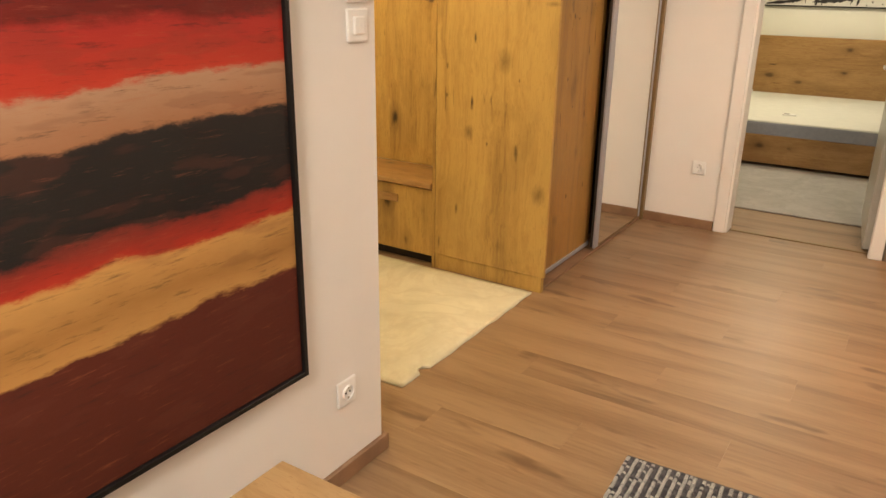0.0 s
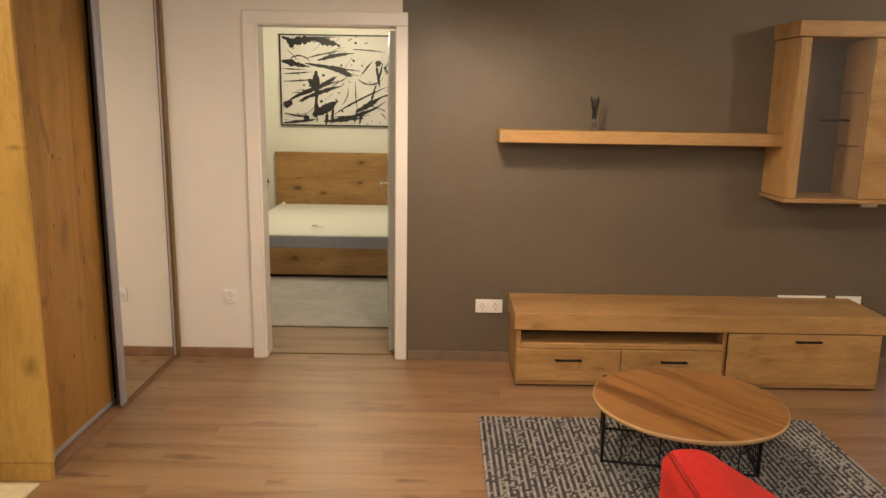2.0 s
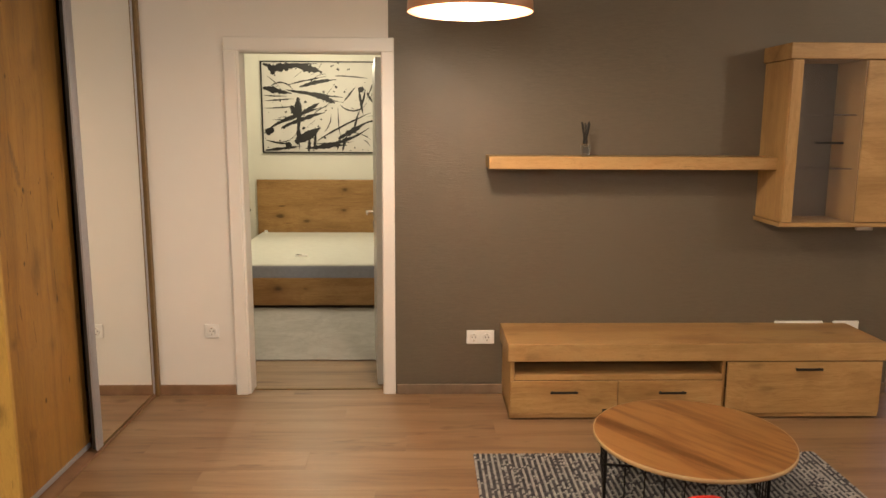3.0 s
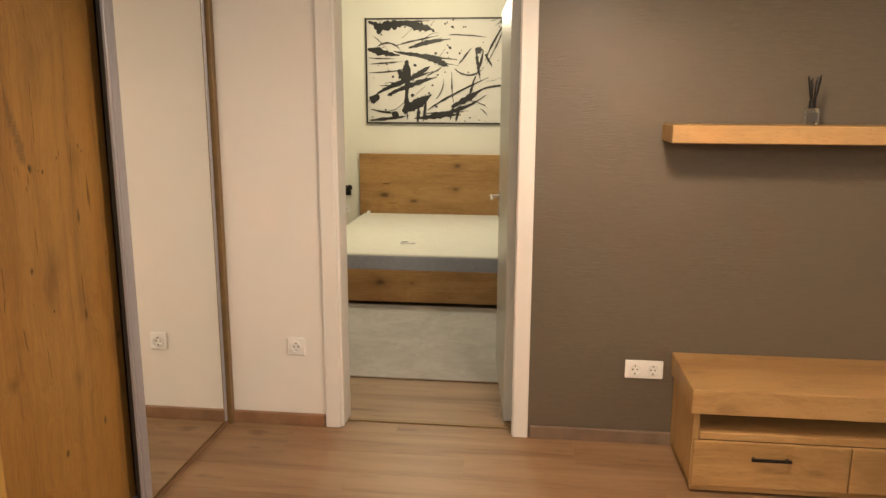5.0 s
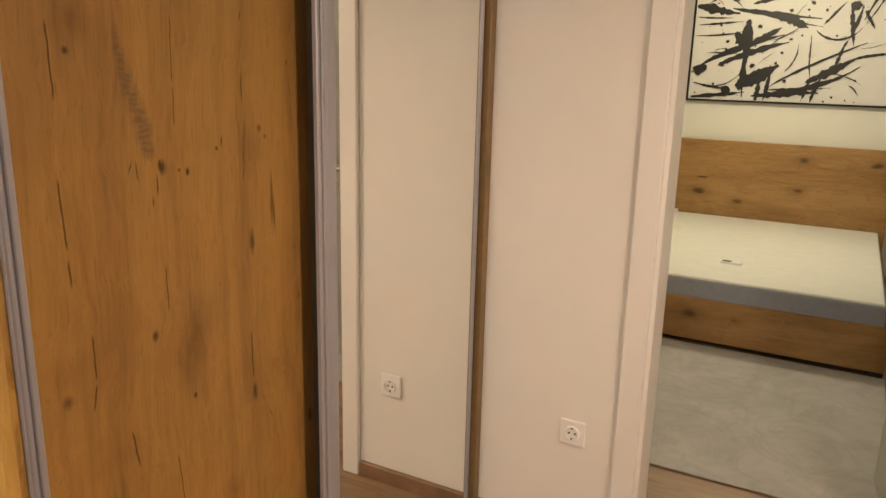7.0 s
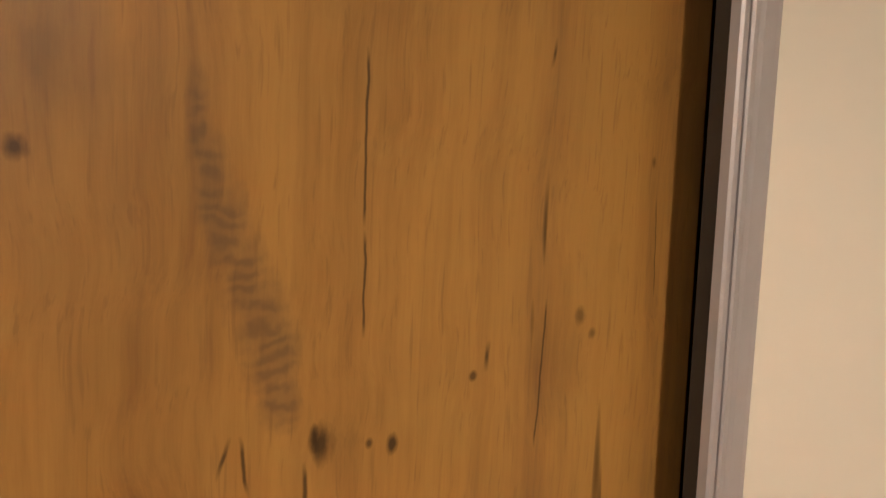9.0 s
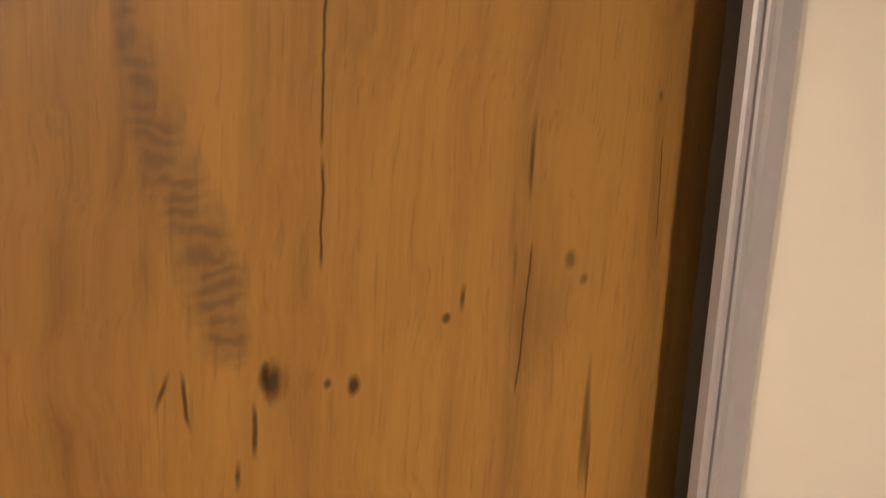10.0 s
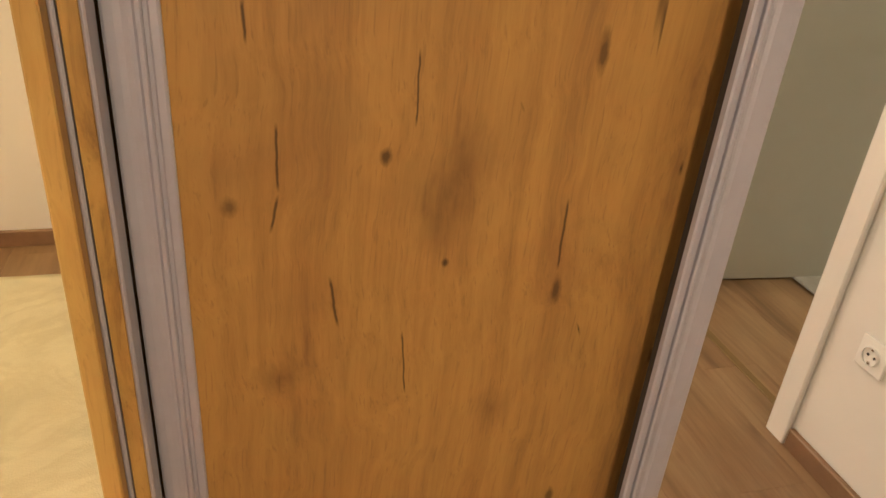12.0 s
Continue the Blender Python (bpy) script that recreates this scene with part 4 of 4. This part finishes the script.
# the main sweeps: start, heading, length, width, curl as fractions of the sheet
HIGH = ((0.02, 0.97, -22, 0.15, 0.011, 0.0), (0.06, 0.91, 8, 0.34, 0.020, 0.0), (0.27, 0.95, -8, 0.30, 0.022, -0.2), (0.16, 0.96, 2, 0.40, 0.007, -0.2), (0.0, 0.71, -3, 0.34, 0.017, -0.1),
        (0.20, 0.69, -12, 0.62, 0.009, -0.2), (0.30, 0.67, -14, 0.50, 0.005, 0.0), (0.46, 0.615, -16, 0.18, 0.016, 0.0), (0.62, 0.53, -45, 0.34, 0.004, 1.7),
        (0.20, 0.74, 12, 0.45, 0.004, 0.1), (0.30, 0.72, 16, 0.42, 0.010, -0.2), (0.58, 0.84, 3, 0.36, 0.004, 0.0), (0.07, 0.72, 40, 0.30, 0.004, -1.8), (0.65, 0.57, 52, 0.20, 0.005, 0.0))
MIDDLE = ((0.29, 0.61, -95, 0.32, 0.018, 0.0), (0.28, 0.40, -86, 0.36, 0.010, 0.0), (0.23, 0.52, -60, 0.14, 0.018, 0.0), (0.05, 0.26, 34, 0.64, 0.010, -0.3), (0.15, 0.27, 30, 0.52, 0.012, -0.1), (0.30, 0.42, 30, 0.25, 0.013, 0.2),
          (0.03, 0.57, 3, 0.32, 0.004, 0.0), (0.02, 0.49, 0, 0.36, 0.003, 0.0), (0.02, 0.63, -5, 0.26, 0.004, 0.2), (0.77, 0.70, -85, 0.28, 0.008, 0.0),
          (0.82, 0.70, -104, 0.26, 0.005, 0.0), (0.83, 0.66, -60, 0.14, 0.006, 0.0), (0.83, 0.60, 66, 0.42, 0.005, 0.0), (0.84, 0.57, 58, 0.50, 0.003, 0.0), (0.77, 0.46, -115, 0.24, 0.006, 0.2))
LOW = ((0.28, 0.12, 40, 0.30, 0.024, -0.2), (0.45, 0.05, 20, 0.60, 0.009, 0.2), (0.60, 0.16, 30, 0.34, 0.015, 0.0), (0.76, 0.30, 24, 0.36, 0.005, -0.4), (0.42, 0.12, 34, 0.70, 0.005, -0.3),
       (0.02, 0.03, 3, 0.40, 0.009, 0.0), (0.34, 0.05, 5, 0.46, 0.013, 0.0), (0.42, 0.10, 5, 0.42, 0.005, 0.0), (0.42, 0.28, -88, 0.28, 0.007, 0.0),
       (0.37, 0.15, -85, 0.15, 0.010, 0.0), (0.62, 0.20, -100, 0.18, 0.006, 0.0), (0.67, 0.20, -108, 0.20, 0.007, 0.0), (0.60, 0.50, -85, 0.34, 0.003, 0.0), (0.03, 0.14, -12, 0.28, 0.005, 0.4))
for i, (u0, v0, hd, ln, wv, cu) in enumerate(HIGH + MIDDLE + LOW):
    stroke(PX0 + u0 * (PX1 - PX0), PZ0 + v0 * (PZ1 - PZ0), radians(hd), ln, wv, cu, 8.9985 - i * 0.00012)
for i in range(20):
    stroke(rr.uniform(PX0, PX1), rr.uniform(PZ0, PZ1), rr.uniform(-0.6, 1.1), rr.uniform(0.08, 0.3), rr.uniform(0.001, 0.003), rr.uniform(-1.2, 1.2), 8.9955 - i * 0.00006)
for i in range(110):
    u0, v0 = rr.random(), rr.random()
    blot(PX0 + u0 * (PX1 - PX0), PZ0 + v0 * (PZ1 - PZ0), abs(rr.gauss(0, 0.007)) + 0.002, 8.9935 - i * 0.00001)
for u0, v0, r0 in ((0.10, 0.90, 0.045), (0.79, 0.70, 0.038), (0.20, 0.09, 0.04), (0.06, 0.24, 0.05), (0.28, 0.14, 0.045), (0.94, 0.96, 0.02), (0.51, 0.61, 0.028), (0.49, 0.67, 0.016), (0.13, 0.33, 0.016), (0.59, 0.72, 0.016), (0.17, 0.28, 0.02)):
    blot(PX0 + u0 * (PX1 - PX0), PZ0 + v0 * (PZ1 - PZ0), r0, 8.991)
bmesh.ops.recalc_face_normals(ink, faces=ink.faces[:])
part("ink", ink, M_ink, sp, "black ink strokes and blots")

# bedside wall lamp and ceiling lamp
wl = thing("wall_lamp", (-1.36, 8.98, 0.60), "small black swing-arm lamp beside the headboard", "lamp")
part("mount", box(-1.42, -1.34, 9.0, 9.018, 0.56, 0.66, 0.004), M_black, wl)
part("arm", rod((-1.38, 9.0, 0.62), (-1.38, 8.90, 0.64), 0.007, 10), M_black, wl)
part("head", rod((-1.40, 8.90, 0.63), (-1.31, 8.86, 0.66), 0.026, 18), M_black, wl)
tagged(part("bed_plug", box(-1.16, -1.125, 8.90, 8.94, 0.388, 0.418, 0.006, 2), M_plastic), "small white plastic cap on the mattress by the headboard", "cap")
socket_plate("wall_socket", 1, pose(-1.40, 9.019, 0.42), "white socket beside the bed")
bl = thing("bedroom_pendant", (-0.45, 7.7, H), "small brass-coloured bedroom ceiling lamp, lit", "lamp")
part("rod", rod((-0.45, 7.7, 2.40), (-0.45, 7.7, H), 0.008, 10), M_copper, bl)
part("shade", lathe([(0.02, 2.42), (0.075, 2.40), (0.085, 2.33), (0.08, 2.33), (0.07, 2.395), (0.02, 2.415)], (-0.45, 7.7, 0), 28), M_copper, bl, "", True)
part("bulb", lathe([(0.02, 2.40), (0.045, 2.37), (0.05, 2.34), (0.03, 2.305), (0.0, 2.295)], (-0.45, 7.7, 0), 20), M_bulb, bl, "glowing bulb", True).visible_shadow = False

# ---------------------------------------------------------------- laminate planks
fl = box(-0.98, 5.45, -3.05, 5.0, -0.12, -0.0105, 0)
box(-2.95, -0.98, 1.65, 5.0, -0.12, -0.0105, 0, 1, fl)
box(-2.25, 2.1, 5.0, 9.1, -0.12, -0.0105, 0, 1, fl)
box(3.25, 5.45, 5.0, 6.05, -0.12, -0.0105, 0, 1, fl)
slab = setting("floor", fl, M_grey_base, "brown oak laminate floor of long planks", "floor")
PL, PW = 1.285, 0.192
pm = bpy.data.meshes.new("plank")
b0 = box(0.0001, PL - 0.0001, 0.0001, PW - 0.0001, -0.010, 0.0, 0)
top = [e for e in b0.edges if all(v.co.z > -0.001 for v in e.verts)]
bmesh.ops.bevel(b0, geom=top, offset=0.0005, segments=1, affect="EDGES")
b0.to_mesh(pm)
b0.free()
pm.materials.append(M_floor)
count, rest_v, rest_f = 0, [], []
base_v = [v.co.copy() for v in pm.vertices]
base_f = [tuple(q.vertices) for q in pm.polygons]
j = 0
y = -3.05
while y < 9.0:
    if y > 4.95:
        spans = [(-2.25, 2.1)] + ([(3.25, 5.45)] if y < 5.85 else [])
    else:
        spans = [(-2.95, 5.45)] if y > 1.64 else [(-0.98, 5.45)]
    x = -4.0 + (j * 0.47) % PL - PL
    while x < 5.4:
        for lo, hi in spans:
            if x + PL <= lo + 0.01 or x >= hi - 0.01:
                continue
            if x >= lo and x + PL <= hi and 0.2 < y < 6.0 and x < 3.4 and count < 290:
                o = new("plank", pm)
                o.location = (x, y, 0)
                o.parent = slab
                count += 1
            else:
                k = len(rest_v)
                rest_v += [Vector((min(max(v.x + x, lo), hi), v.y + y, v.z)) for v in base_v]
                rest_f += [tuple(i + k for i in q) for q in base_f]
        x += PL
    y += PW
    j += 1
me = bpy.data.meshes.new("planks")
me.from_pydata(rest_v, [], rest_f)
me.materials.append(M_floor)
o = new("planks", me)
o.parent = slab
tagged(o, kind="stuff")
